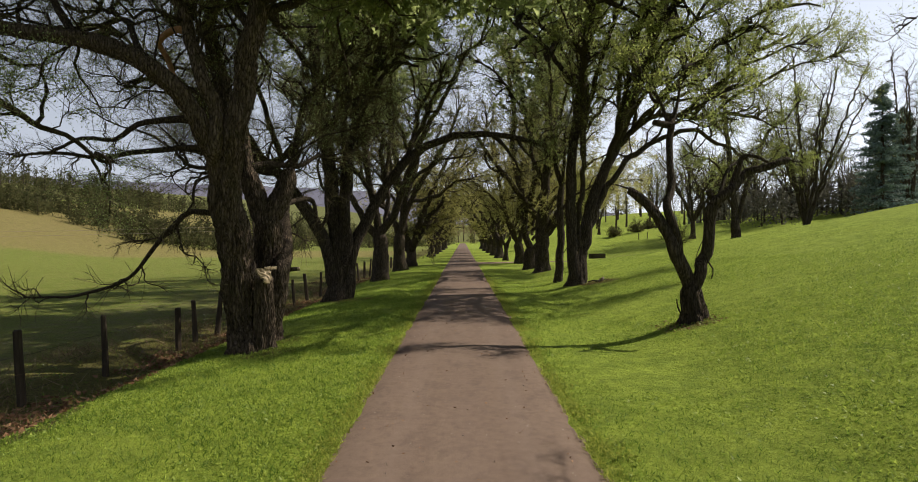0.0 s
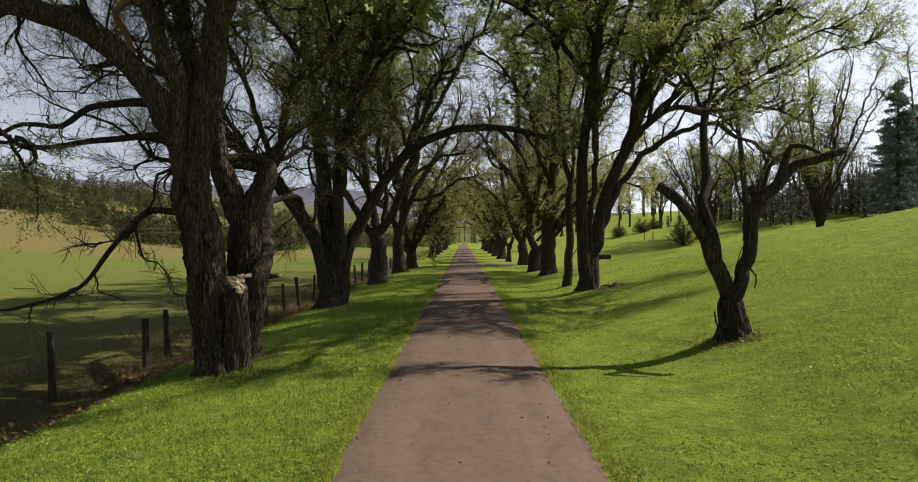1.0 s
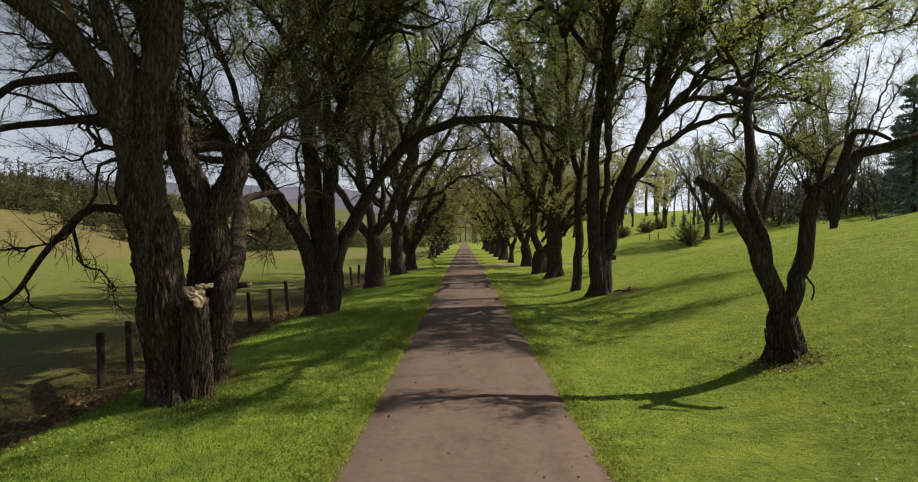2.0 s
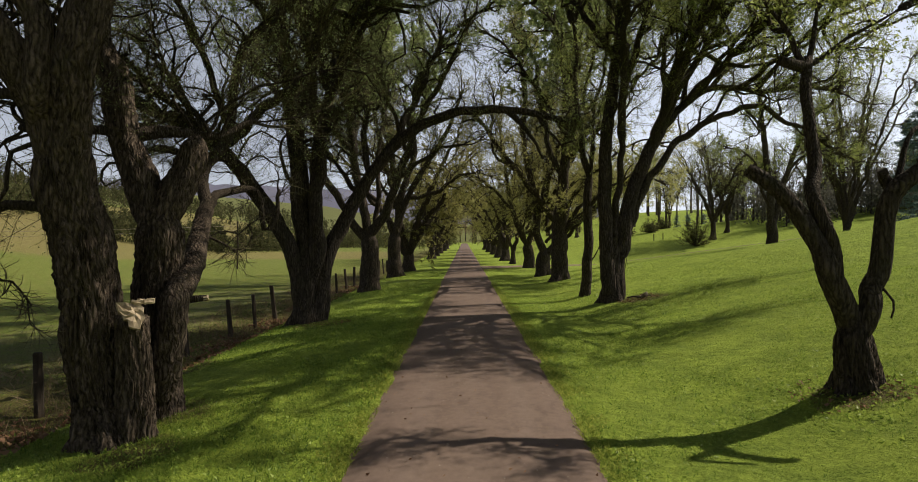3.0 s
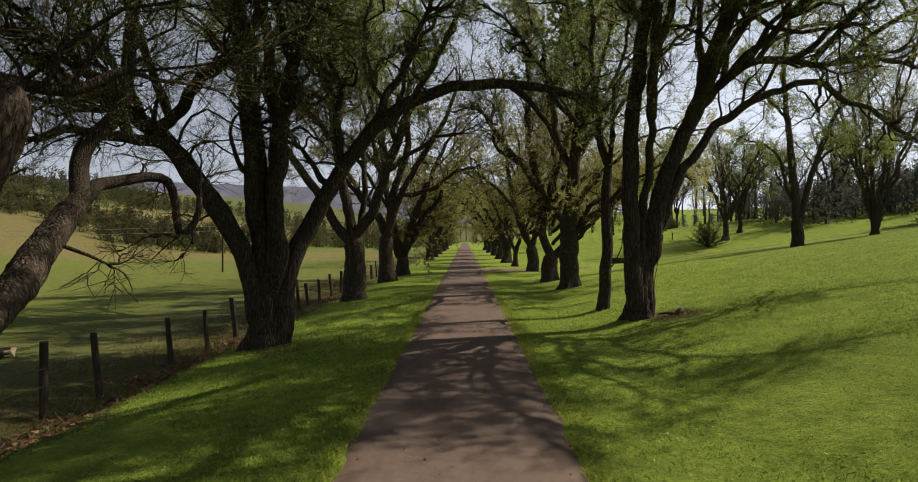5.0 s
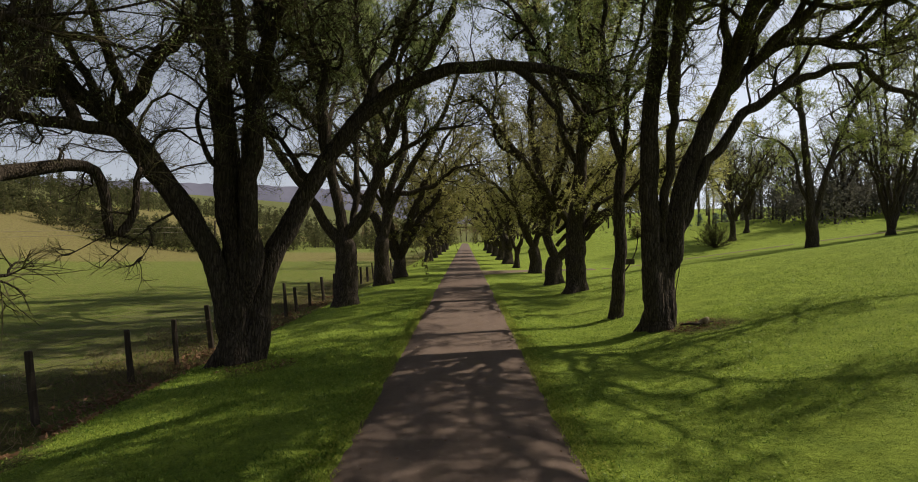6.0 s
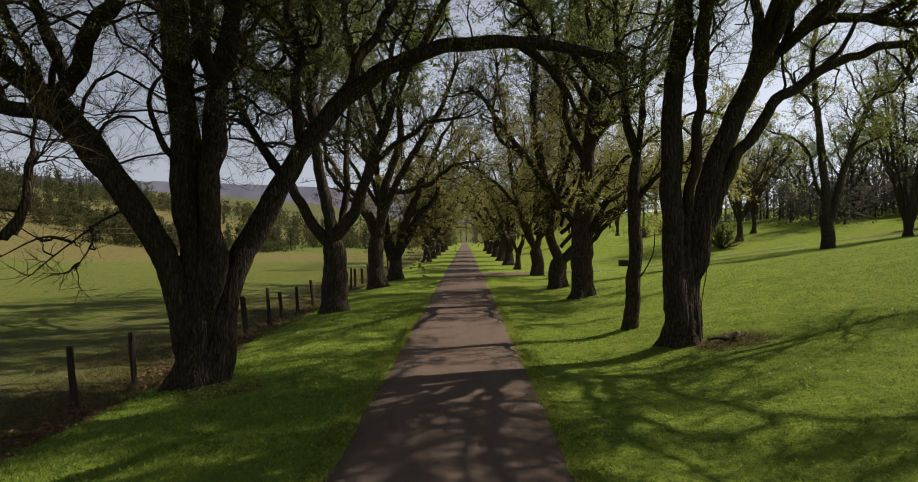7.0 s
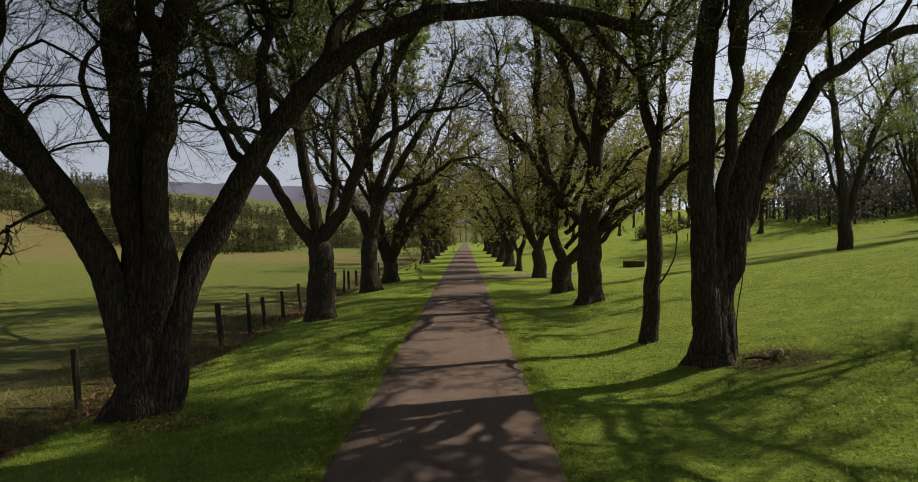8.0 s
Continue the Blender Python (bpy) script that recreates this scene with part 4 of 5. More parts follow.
limb(R2, "limb", 0.1, 0.03, 7, (9.2, 30.25, 8.45), (9.6, 28.2, 9.7), (10.2, 25.8, 10.4), (11.2, 23.8, 10.6))
limb(R2, "limb", 0.09, 0.03, 7, (12.22, 30.4, 8.56), (13.4, 28.6, 9.6), (14.8, 27.2, 10.2), (16, 26, 10.4))
limb(R2, "limb", 0.1, 0.03, 7, (9.31, 30.4, 11.59), (11, 28.8, 12.8), (12.6, 27.2, 13.6), (14, 26, 14))
limb(R2, "limb", 0.12, 0.05, 3, (7.1, 30, 6.16), (7.8, 26.4, 10.4), (8.6, 23, 12.4), (9.1, 20.6, 13), (9.2, 19.4, 13.2))
limb(R2, "limb", 0.12, 0.05, 3, (7.1, 30, 6.16), (7.4, 26.6, 10), (7.2, 23.6, 12), (7.4, 20.8, 12.8))
limb(R2, "limb", 0.11, 0.04, 3, (11.4, 30.34, 8.6), (12.6, 29.4, 10.2), (13.8, 28.6, 11.4))
limb(R2, "limb", 0.13, 0.05, 3, (7.74, 30.17, 7.68), (8, 31, 11), (9.2, 32, 13.5), (10.4, 33, 14.5))
limb(R2, "limb", 0.13, 0.05, 3, (7.53, 30.11, 7.17), (9, 27.5, 10.5), (10.5, 25.6, 12.8), (11.5, 24, 14))
limb(R2, "limb", 0.13, 0.05, 3, (5.69, 28.7, 7.98), (6.4, 26.5, 11.5), (7.2, 24.2, 13.6), (7.4, 22, 14.4))
# the top of the tall tree
limb(R2, "limb", 0.12, 0.04, 8, (5.68, 29, 14.2), (5, 29.4, 16.6), (4.2, 30, 18.8))
limb(R2, "limb", 0.1, 0.04, 8, (5.68, 29, 14.2), (6.4, 27.6, 16.2), (7, 26.4, 17.8))
limb(R2, "limb", 0.09, 0.04, 8, (6.04, 28.7, 12.9), (5.4, 31, 15.6), (5, 33, 17.2))

R2B = tree_at(5.25, 32.6, "tree", "slim crooked lane tree wrapped in ivy shoots")
limb(R2B, "trunk", 0.22, 0.16, 0, (5.09, 32.6, 0.13), (5.16, 32.6, 1.37), (5.22, 32.6, 2.6), (5.14, 32.6, 3.83), (5.23, 32.6, 4.76), (5.29, 32.6, 5.52), flare=0.3)
limb(R2B, "limb", 0.14, 0.06, 1, (5.28, 32.6, 5.38), (5.14, 32.6, 6.29), (4.95, 32.7, 7.24), (4.79, 32.7, 8.32), (4.67, 32.7, 9.56), (4.74, 32.7, 10.95), (4.51, 32.7, 12.33))
limb(R2B, "limb", 0.1, 0.04, 1, (5.27, 32.6, 5.24), (5.42, 32.4, 6.1), (5.32, 32.4, 7.31), (5.43, 32.2, 8.46), (5.8, 32.2, 9.8), (5.87, 32.2, 11.14))
limb(R2B, "limb", 0.09, 0.04, 1, (5.15, 32.6, 3.91), (5.65, 32.4, 4.58), (6.11, 32.2, 4.94), (6.7, 32, 5.21))

limb(R2B, "shoot", 0.03, 0.012, 0, (5.2, 32.6, 1.55), (5.48, 32.5, 1.95), (5.7, 32.4, 2.5), (5.74, 32.4, 3.15))
limb(R2, "vine", 0.014, 0.01, 0, (5.92, 29.2, 3.0), (5.96, 29.15, 2.5), (6.0, 29.15, 2.1), (5.92, 29.15, 1.7), (5.86, 29.15, 1.2), (5.9, 29.15, 0.5))

R3 = tree_at(5.5, 42.2, "tree", "stout lane tree leaning over the grass verge")
limb(R3, "trunk", 0.5, 0.4, 0, (5.44, 42.2, 0.06), (5.44, 42.2, 1.92), (5.5, 42.2, 3.63), (5.61, 42.2, 5.06), flare=0.4)
limb(R3, "limb", 0.32, 0.13, 1, (5.58, 42.2, 4.67), (5.72, 42.2, 6.77), (6.03, 42.2, 9.05), (6.37, 42.2, 11.62), (6.52, 42.2, 14.18), (6.8, 42.2, 17.02), (7.36, 42.2, 19.29))
limb(R3, "limb", 0.2, 0.07, 1, (5.46, 42.2, 2.54), (6.44, 41.8, 3.76), (7.46, 41.4, 4.58), (8.18, 41, 5.52), (9.17, 40.7, 6.03))
limb(R3, "limb", 0.18, 0.06, 1, (5.68, 42.2, 6.2), (4.87, 42.6, 8.27), (4.5, 43, 10.69), (4.08, 43.2, 13.39), (3.23, 43.5, 15.88))
limb(R3, "limb", 0.13, 0.05, 3, (5.76, 42.2, 7.1), (8, 39, 9.8), (9.4, 36.4, 11.6), (10.4, 34.4, 12.4))
limb(R3, "limb", 0.13, 0.05, 3, (5.76, 42.2, 7.1), (6.2, 39, 10), (6.2, 36.4, 12), (6, 34.4, 13))
limb(R3, "limb", 0.13, 0.05, 3, (5.76, 42.2, 7.1), (7.5, 41, 10), (8.8, 39.6, 12.6), (9.6, 38.4, 13.8))
limb(R3, "limb", 0.13, 0.05, 3, (6.26, 41.86, 7.93), (5.5, 40.4, 11), (4.8, 38.4, 13.2), (4, 36.8, 14))
limb(R3, "limb", 0.13, 0.05, 3, (6.03, 42.2, 9.05), (7, 43.8, 12), (7.8, 45, 14))
limb(R3, "limb", 0.13, 0.05, 3, (6.26, 41.86, 7.93), (4.2, 41.4, 11), (2.2, 40.6, 13.4), (0.4, 40, 14.4))

R4 = tree_at(5.3, 48.8, "tree", "lane tree forking low, one stem reaching over the lane")
limb(R4, "trunk", 0.5, 0.42, 0, (5.43, 48.8, 0.07), (5.42, 48.8, 1.15), (5.52, 48.8, 1.93), flare=0.3)
limb(R4, "limb", 0.27, 0.13, 1, (5.47, 48.8, 1.58), (4.93, 48.8, 3.16), (4.9, 48.8, 5.01), (4.43, 48.8, 7.17), (3.99, 49, 9.99), (4.14, 49, 12.78), (3.73, 49.5, 15.76), (3.88, 49.5, 17.65))
limb(R4, "limb", 0.28, 0.09, 1, (5.47, 48.8, 1.58), (6.35, 48.8, 2.39), (6.63, 48.5, 3.31), (5.68, 48, 4.36), (4.69, 47.4, 5.57), (3.43, 46.6, 7.12), (2.1, 46, 8.64), (1.23, 45.5, 9.8), (0.4, 45, 10.5))
limb(R4, "limb", 0.18, 0.08, 1, (6.53, 48.61, 2.98), (6.94, 49, 5.02), (6.7, 49.4, 7.25), (7.26, 49.8, 9.84), (7.13, 50, 12.76))
limb(R4, "limb", 0.12, 0.05, 1, (3.54, 46.67, 6.98), (1.81, 46, 8.22), (1.66, 45.8, 9.59), (1.79, 45.6, 11.76))

R5 = tree_at(5.5, 62, "tree", "dark stout lane tree in the shade of its neighbours")
limb(R5, "trunk", 0.5, 0.42, 0, (5.75, 62, -0.15), (5.75, 62, 1.06), (5.62, 62, 2.37), flare=0.4)
limb(R5, "limb", 0.25, 0.1, 1, (5.67, 62, 1.89), (4.62, 62, 4.11), (3.96, 62, 6.72), (3.53, 62, 9.76), (3.09, 62, 13.24))
limb(R5, "limb", 0.25, 0.1, 1, (5.67, 62, 1.89), (6.36, 62, 4.54), (6.13, 62, 7.59), (6.78, 62, 11.06), (7, 62, 14.53))
limb(R5, "limb", 0.2, 0.08, 1, (5.73, 62, 2.13), (4.31, 61, 4.94), (2.55, 60, 6.97), (1.09, 59.5, 7.95), (0.06, 59, 8.1))

L3 = tree_at(-5.3, 40.5, "tree", "stout lane tree with a thick short trunk and spreading limbs")
limb(L3, "trunk", 0.5, 0.45, 0, (-5.4, 40.5, -0.06), (-5.43, 40.5, 1.16), (-5.51, 40.5, 2.38), (-5.45, 40.5, 3.06), flare=0.35)
limb(L3, "limb", 0.26, 0.1, 1, (-5.5, 40.5, 2.5), (-6.3, 40.4, 3.46), (-6.87, 40.2, 4.53), (-7.61, 40, 5.71), (-8.48, 39.8, 7.01), (-9.21, 39.6, 8.56), (-9.73, 39.6, 10.65))
limb(L3, "limb", 0.26, 0.12, 1, (-5.47, 40.5, 2.81), (-5.78, 40.5, 4.41), (-6.12, 40.6, 6.04), (-6.42, 40.6, 8.21), (-6.64, 41, 10.76), (-6.41, 41.2, 13.58), (-6.73, 41.4, 16.44))
limb(L3, "limb", 0.26, 0.1, 1, (-5.47, 40.5, 2.81), (-4.49, 40.4, 4.13), (-3.92, 40.2, 5.73), (-3.17, 40, 7.7), (-2.4, 39.8, 9.63), (-1.46, 39.4, 11.09), (-0.54, 39, 12.75), (0.23, 38.8, 14.44))
limb(L3, "limb", 0.16, 0.07, 1, (-5.29, 40.48, 3.05), (-4.94, 41, 5.26), (-5.14, 41.5, 7.54), (-4.74, 42, 10.18), (-4.38, 42.5, 12.9))
limb(L3, "limb", 0.14, 0.06, 1, (-3.78, 40.16, 6.09), (-2.39, 39.6, 6.97), (-1.31, 39, 7.52), (-0.03, 38.5, 7.68))
limb(L3, "limb", 0.13, 0.05, 3, (-6.33, 40.6, 7.59), (-6.6, 43.6, 10), (-6.4, 46.2, 12), (-6, 48, 13))
limb(L3, "limb", 0.13, 0.05, 3, (-6.33, 40.6, 7.59), (-8.4, 43, 9.4), (-10.4, 45, 10.8))
limb(L3, "limb", 0.14, 0.05, 3, (-6.61, 41.03, 11.16), (-6.8, 41.6, 14.5), (-7.2, 42, 18))
limb(L3, "limb", 0.14, 0.05, 3, (-4.8, 41.93, 9.8), (-5.2, 40, 14), (-5.4, 40, 17.5))
limb(L3, "limb", 0.13, 0.05, 3, (-6.33, 40.6, 7.59), (-8.6, 41.2, 10), (-10.6, 42.2, 11.8))
limb(L3, "limb", 0.13, 0.05, 3, (-6.33, 40.6, 7.59), (-8.4, 38.6, 10), (-10.2, 36.6, 11.8))
limb(L3, "limb", 0.13, 0.05, 3, (-6.48, 40.71, 8.94), (-6.6, 38, 11.5), (-7, 35.4, 13))
limb(L3, "limb", 0.13, 0.05, 3, (-6.37, 41.03, 7.93), (-7, 39.5, 11), (-8, 38, 13))
limb(L3, "limb", 0.13, 0.05, 3, (-3.28, 40.03, 7.42), (-4.4, 38, 11), (-4, 36.2, 13.4))
limb(L3, "limb", 0.13, 0.05, 3, (-6.48, 40.71, 8.94), (-6.6, 43, 12), (-7, 44.5, 14))
limb(L3, "limb", 0.13, 0.05, 3, (-3.44, 39.74, 7.93), (-2.6, 39, 11), (-0.6, 38, 13.4), (1.2, 37.2, 14.4))

L4 = tree_at(-5.25, 53, "tree", "stout mossy lane tree with leafy shoots on its trunk")
limb(L4, "trunk", 0.55, 0.45, 0, (-5.36, 53, 0.02), (-5.48, 53, 1.58), (-5.36, 53, 3.14), flare=0.3)
limb(L4, "limb", 0.28, 0.1, 1, (-5.39, 53, 2.71), (-4.77, 53, 5.09), (-3.56, 52.6, 7.38), (-2.37, 52, 9.21), (-1.21, 51.5, 11), (-0.27, 51, 13.48))
limb(L4, "limb", 0.28, 0.12, 1, (-5.33, 53, 2.93), (-4.97, 53, 5.87), (-4.03, 53.4, 9.04), (-4.09, 54, 12.72), (-3.32, 54.5, 16.86), (-3.72, 54.5, 20.89))
limb(L4, "limb", 0.2, 0.08, 1, (-5.39, 53, 2.71), (-6.34, 53, 4.7), (-7.51, 53, 5.87), (-8.78, 53.5, 7.88), (-9.17, 53.5, 11.04))
limb(L4, "limb", 0.18, 0.07, 1, (-4.33, 52.85, 5.92), (-3.97, 52.8, 5.85), (-2.18, 52, 6.17), (-0.65, 51.4, 7.24), (0.84, 51, 7.56))
for thing in (L1, L1B):
    crown(thing, boughs=14, twigs=16, leaves=40000, leaf=0.031)
for thing in (L2, R2):
    crown(thing, boughs=14 if thing is L2 else 9, shoots=14 if thing is L2 else 12, twigs=15 if thing is L2 else 10, leaves=46000 if thing is L2 else 56000, leaf=0.03 if thing is L2 else 0.06, low_leaf=0.0 if thing is L2 else 0.03, rise=(11.5, 14), leaf_mat=LEAF if thing is L2 else YOUNG, thick=1.14)
crown(L2, boughs=4, shoots=9, twigs=9, leaves=5000, leaf=0.03, bough_len=2.2, leafy=6)
crown(L2, boughs=6, shoots=6, twigs=4, leaves=500, leaf=0.03, bough_len=0.9, shoot_len=0.5, start=0.3, leafy=2, stout=0.6)
for thing in (L3, R3):
    crown(thing, boughs=9 if thing is L3 else 6, shoots=12, twigs=9, leaf=0.055, leaves=15000, leaf_mat=OLIVE if thing is R3 else LEAF)
for thing in (L1, L1B):
    crown(thing, boughs=8, shoots=8, twigs=6, leaves=0, bough_len=0.95, shoot_len=0.6, twig_len=0.3, up=0.0, start=0.15, leafy=2, stout=0.6)
# leaves enlarged with height to thicken the shade they throw
for thing, many, low, size, rise, stout in ((L1, 40000, 0.05, 0.28, (8.3, 9.3), 1.3), (L2, 84000, 0.042, 0.16, (10.8, 12.8), 1.7), (R2, 88000, 0.032, 0.08, (8.5, 11.5), 1.9), (L3, 54000, 0.06, 0.15, (11, 17), 1.6), (R3, 26000, 0.05, 0.11, (9, 13), 1.2)):
    crown(thing, boughs=9, shoots=10, twigs=7, leaves=many, leaf=size, low_leaf=low, rise=rise, bough_len=3.2, single=False, thick=1.3, stout=stout, start=0.25, leafy=3, leaf_mat=YOUNG if thing is R2 else LEAF)
crown(R2, boughs=11, shoots=12, twigs=9, leaves=36000, leaf=0.06, bough_len=2.6, start=0.25, single=False, leafy=7, leaf_mat=YOUNG)
crown(R2, boughs=7, shoots=7, twigs=3, leaves=11000, leaf=0.2, bough_len=3, start=0.25, single=False, thick=1.6, leafy=8, leaf_mat=YOUNG)
# the tops of the next trees of both rows
for thing, x, y, high in ((R2B, 4.55, 32.7, 12), (R2B, 5.85, 32.2, 10.9), (R3, 6.4, 42.2, 12), (R4, 5.5, 49, 11.5), (L3, -6.5, 40.8, 9.5), (L4, -4.05, 53.6, 11)):
    for way, back in ((-1.8, 0.6), (0.4, -2.2), (1.8, 1.4)):
        limb(thing, "limb", 0.1, 0.04, 8, (x, y, high), (x + 0.5 * way, y + 0.5 * back, high + 2.6), (x + way, y + back, high + 5.4))
for thing in (R2B, R3, R4, L3, L4):
    crown(thing, boughs=7, shoots=7, twigs=3, leaves=9000, leaf=0.2, bough_len=3, start=0.3, single=False, thick=1.6, leafy=8)
crown(R1, leaf_mat=YOUNG, boughs=9, shoots=8, twigs=6, leaves=3500, bough_len=1.2, shoot_len=0.6, start=0.4)
crown(R2B, leaf_mat=YOUNG, boughs=8, bough_len=1.7, start=0.1, leaves=12000)
for reach in ([(5.3, 48.8, 4.5), (7.4, 46.6, 8.6), (8.6, 44.4, 11), (9.4, 42.6, 12.2)], [(5.3, 48.8, 4.5), (6, 46, 9), (6, 43.4, 11.6), (6, 41.6, 12.6)], [(5.3, 48.8, 4.5), (5.8, 49.6, 9), (5.6, 50.6, 13)]):
    limb(R4, "limb", 0.15, 0.05, 1, *reach)
for reach in ([(5.5, 62, 4.5), (7.2, 59.6, 8.6), (8.6, 57, 11), (9.4, 55, 12.2)], [(5.5, 62, 4.5), (5.6, 59, 9), (5.8, 56, 11.6), (6, 53.8, 12.6)], [(5.5, 62, 4.5), (6.6, 62.4, 9), (7.2, 63, 13)]):
    limb(R5, "limb", 0.15, 0.05, 1, *reach)
limb(L4, "limb", 0.14, 0.05, 1, (-5.4, 53.2, 5), (-6, 50.6, 9), (-6.4, 48.4, 11.6), (-6.6, 46.6, 12.8))
limb(L4, "limb", 0.14, 0.05, 1, (-5.4, 53.2, 5), (-7.4, 51.4, 8.4), (-9.2, 50, 10.4))
for thing, x, y in ((L4, -5.4, 53.2),):
    limb(thing, "limb", 0.16, 0.05, 1, (x, y, 7), (x - 0.6, y, 11), (x - 1.2, y + 0.6, 15), (x - 1.4, y + 0.8, 18))
    limb(thing, "limb", 0.14, 0.05, 1, (x, y, 7), (x - 0.6, y + 2.2, 11), (x - 1, y + 4.2, 14), (x - 1.2, y + 5.2, 16))
    limb(thing, "limb", 0.14, 0.05, 1, (x, y, 7), (x - 0.8, y - 3.2, 12), (x - 1.4, y - 5.6, 15), (x - 1.6, y - 7, 16.5))
    limb(thing, "limb", 0.14, 0.05, 1, (x, y, 7), (x - 2.2, y + 0.8, 9.5), (x - 4.6, y + 1.4, 11.5), (x - 6, y + 1.6, 12.4))
# low boughs that spread over the grass on the lawn side
for thing, y in ((R3, 42.2), (R4, 48.8), (R5, 62)):
    for low, out, back in ((3.4, 5.2, -2.4), (4.2, 6.4, 1.6), (5.2, 4.6, -4.2), (4.6, 3.6, 4.0)):
        limb(thing, "limb", 0.13, 0.04, 4, (5.55, y, low - 1), (5.6 + 0.35 * out, y + 0.35 * back, low + 1.2), (5.6 + 0.72 * out, y + 0.75 * back, low + 2.6), (5.6 + out, y + back, low + 2.4))
    crown(thing, boughs=8, shoots=10, twigs=6, leaves=28000, leaf=0.078, single=False, thick=1.3, bough_len=2.2, up=0.0, sag=0.22, start=0.25, leaf_mat=OLIVE, leafy=4)
for thing in (R4, L4, R5):
    crown(thing, shoots=10, twigs=7, leaves=24000, single=False, leaf=0.09, low_leaf=0.08, rise=(8, 14), thick=1.4, leaf_mat=BUDS)

for thing in (R4, R5):
    crown(thing, boughs=8, shoots=10, twigs=6, leaves=38000 if thing is R4 else 24000, leaf=0.064 if thing is R4 else 0.078, single=False, thick=1.2, bough_len=2.6, up=-0.05, sag=0.28, start=0.25, leaf_mat=OLIVE)

LANE_LABEL = "old gnarled lane tree, dark furrowed bark, sparse spring leaves"
FAR_LANE = [(-5.0, 59.4), (-4.6, 90), (-4.6, 103), (-4.6, 120), (-4.6, 142), (-4.6, 165), (5.0, 71), (4.8, 79.5), (4.8, 92), (4.8, 108), (4.8, 126), (4.8, 150)]
for s, (x, y) in enumerate(FAR_LANE):
    wild_tree(tree_at(x, y, "tree", LANE_LABEL), 12 if x > 0 else 13, 6.8 if x > 0 else 6 if y > 60 else 8, 0.5 if y != 71 else 0.25, limbs=4 if y > 60 else 6, seed=20 + s, arch=0.3, thick=1.6 if y < 85 else 2.2, leaf=0.16 if y < 60 else 0.14 if y < 85 else 0.18, leaves=19000 if y < 60 else 18000 if y < 85 else 13000, leaf_mat=OLIVE if x > 0 else BUDS, shoots=8 if y < 85 else 6, twigs=5 if y < 85 else 3, start=0.2, up=0.05, sag=0.2)

# the tree beside the start of the walk, with low boughs over the verge
L0 = tree_at(-5.4, 1.5, "tree", "lane tree with low pale-leaved boughs hanging over the verge")
limb(L0, "trunk", 0.5, 0.42, 0, (-5.4, 1.5, -0.3), (-5.45, 1.6, 1.2), (-5.5, 1.7, 2.4), flare=0.35)
limb(L0, "limb", 0.22, 0.05, 1, (-5.5, 1.7, 2.2), (-5.9, 3.2, 4.2), (-6.2, 5.0, 5.2), (-6.4, 6.6, 5.2), (-6.4, 7.8, 4.7))
limb(L0, "limb", 0.2, 0.05, 1, (-5.5, 1.7, 2.2), (-6.8, 3.0, 4.6), (-7.8, 4.8, 5.8), (-8.6, 6.6, 6.0), (-9.2, 8.2, 5.4))
limb(L0, "limb", 0.12, 0.03, 1, (-5.5, 1.7, 2.2), (-6.2, 4.2, 3.8), (-6.6, 7.0, 4.6), (-6.6, 9.4, 4.4), (-6.4, 11.0, 3.9))
# upper crown out of sight, added to shade the field and block skylight
limb(L0, "limb", 0.28, 0.06, 3, (-5.5, 1.7, 2.2), (-5.3, 1.0, 5), (-4.6, 0.2, 8), (-3.6, -0.6, 11))
limb(L0, "limb", 0.26, 0.06, 3, (-5.5, 1.7, 2.2), (-6.2, 0.8, 5), (-7.6, 0.0, 8), (-8.6, -1.0, 10.5))
crown(L0, boughs=7, shoots=10, twigs=9, leaves=32000, leaf=0.034, bough_len=1.8, shoot_len=0.9, sag=0.2, up=0.0)
crown(L0, boughs=6, shoots=7, twigs=5, leaves=26000, leaf=0.15, single=False, leafy=3)

# the rows carried on behind the start of the walk, mostly unseen
R0 = tree_at(5.6, -2.5, "tree", "lane tree with one long thin bough reaching ahead")
wild_tree(R0, 9.5, 5.5, 0.5, limbs=4, seed=92, thick=1.8, leaf=0.3, leaves=7000, shoots=5, twigs=2)
limb(R0, "limb", 0.034, 0.008, 5, (5.7, -2.4, 1.6), (6.6, 0.5, 4.6), (7.0, 4.0, 6.2), (6.9, 7.0, 6.2), (6.6, 9.2, 5.7))
crown(R0, boughs=2, shoots=4, twigs=4, leaves=300, leaf=0.03, bough_len=0.7, shoot_len=0.4, start=0.8, thick=0.6, leafy=5)
# four unseen trees, added to hold back skylight from behind
for s, (x, y) in enumerate([(-5.0, -11), (-5.2, -23), (5.4, -14), (5.2, -27)]):
    wild_tree(tree_at(x, y, "tree", LANE_LABEL), 9.5, 5.5, 0.5, limbs=4, seed=90 + s, thick=1.8, leaf=0.3, leaves=7000, shoots=5, twigs=2)
wild_tree(tree_at(17.5, 5.5, "tree", "lawn tree in fresh leaf beside the lane", group="trees on the lawn"), 8, 4.5, 0.4, limbs=5, seed=120, leaf=0.1, leaves=9000)


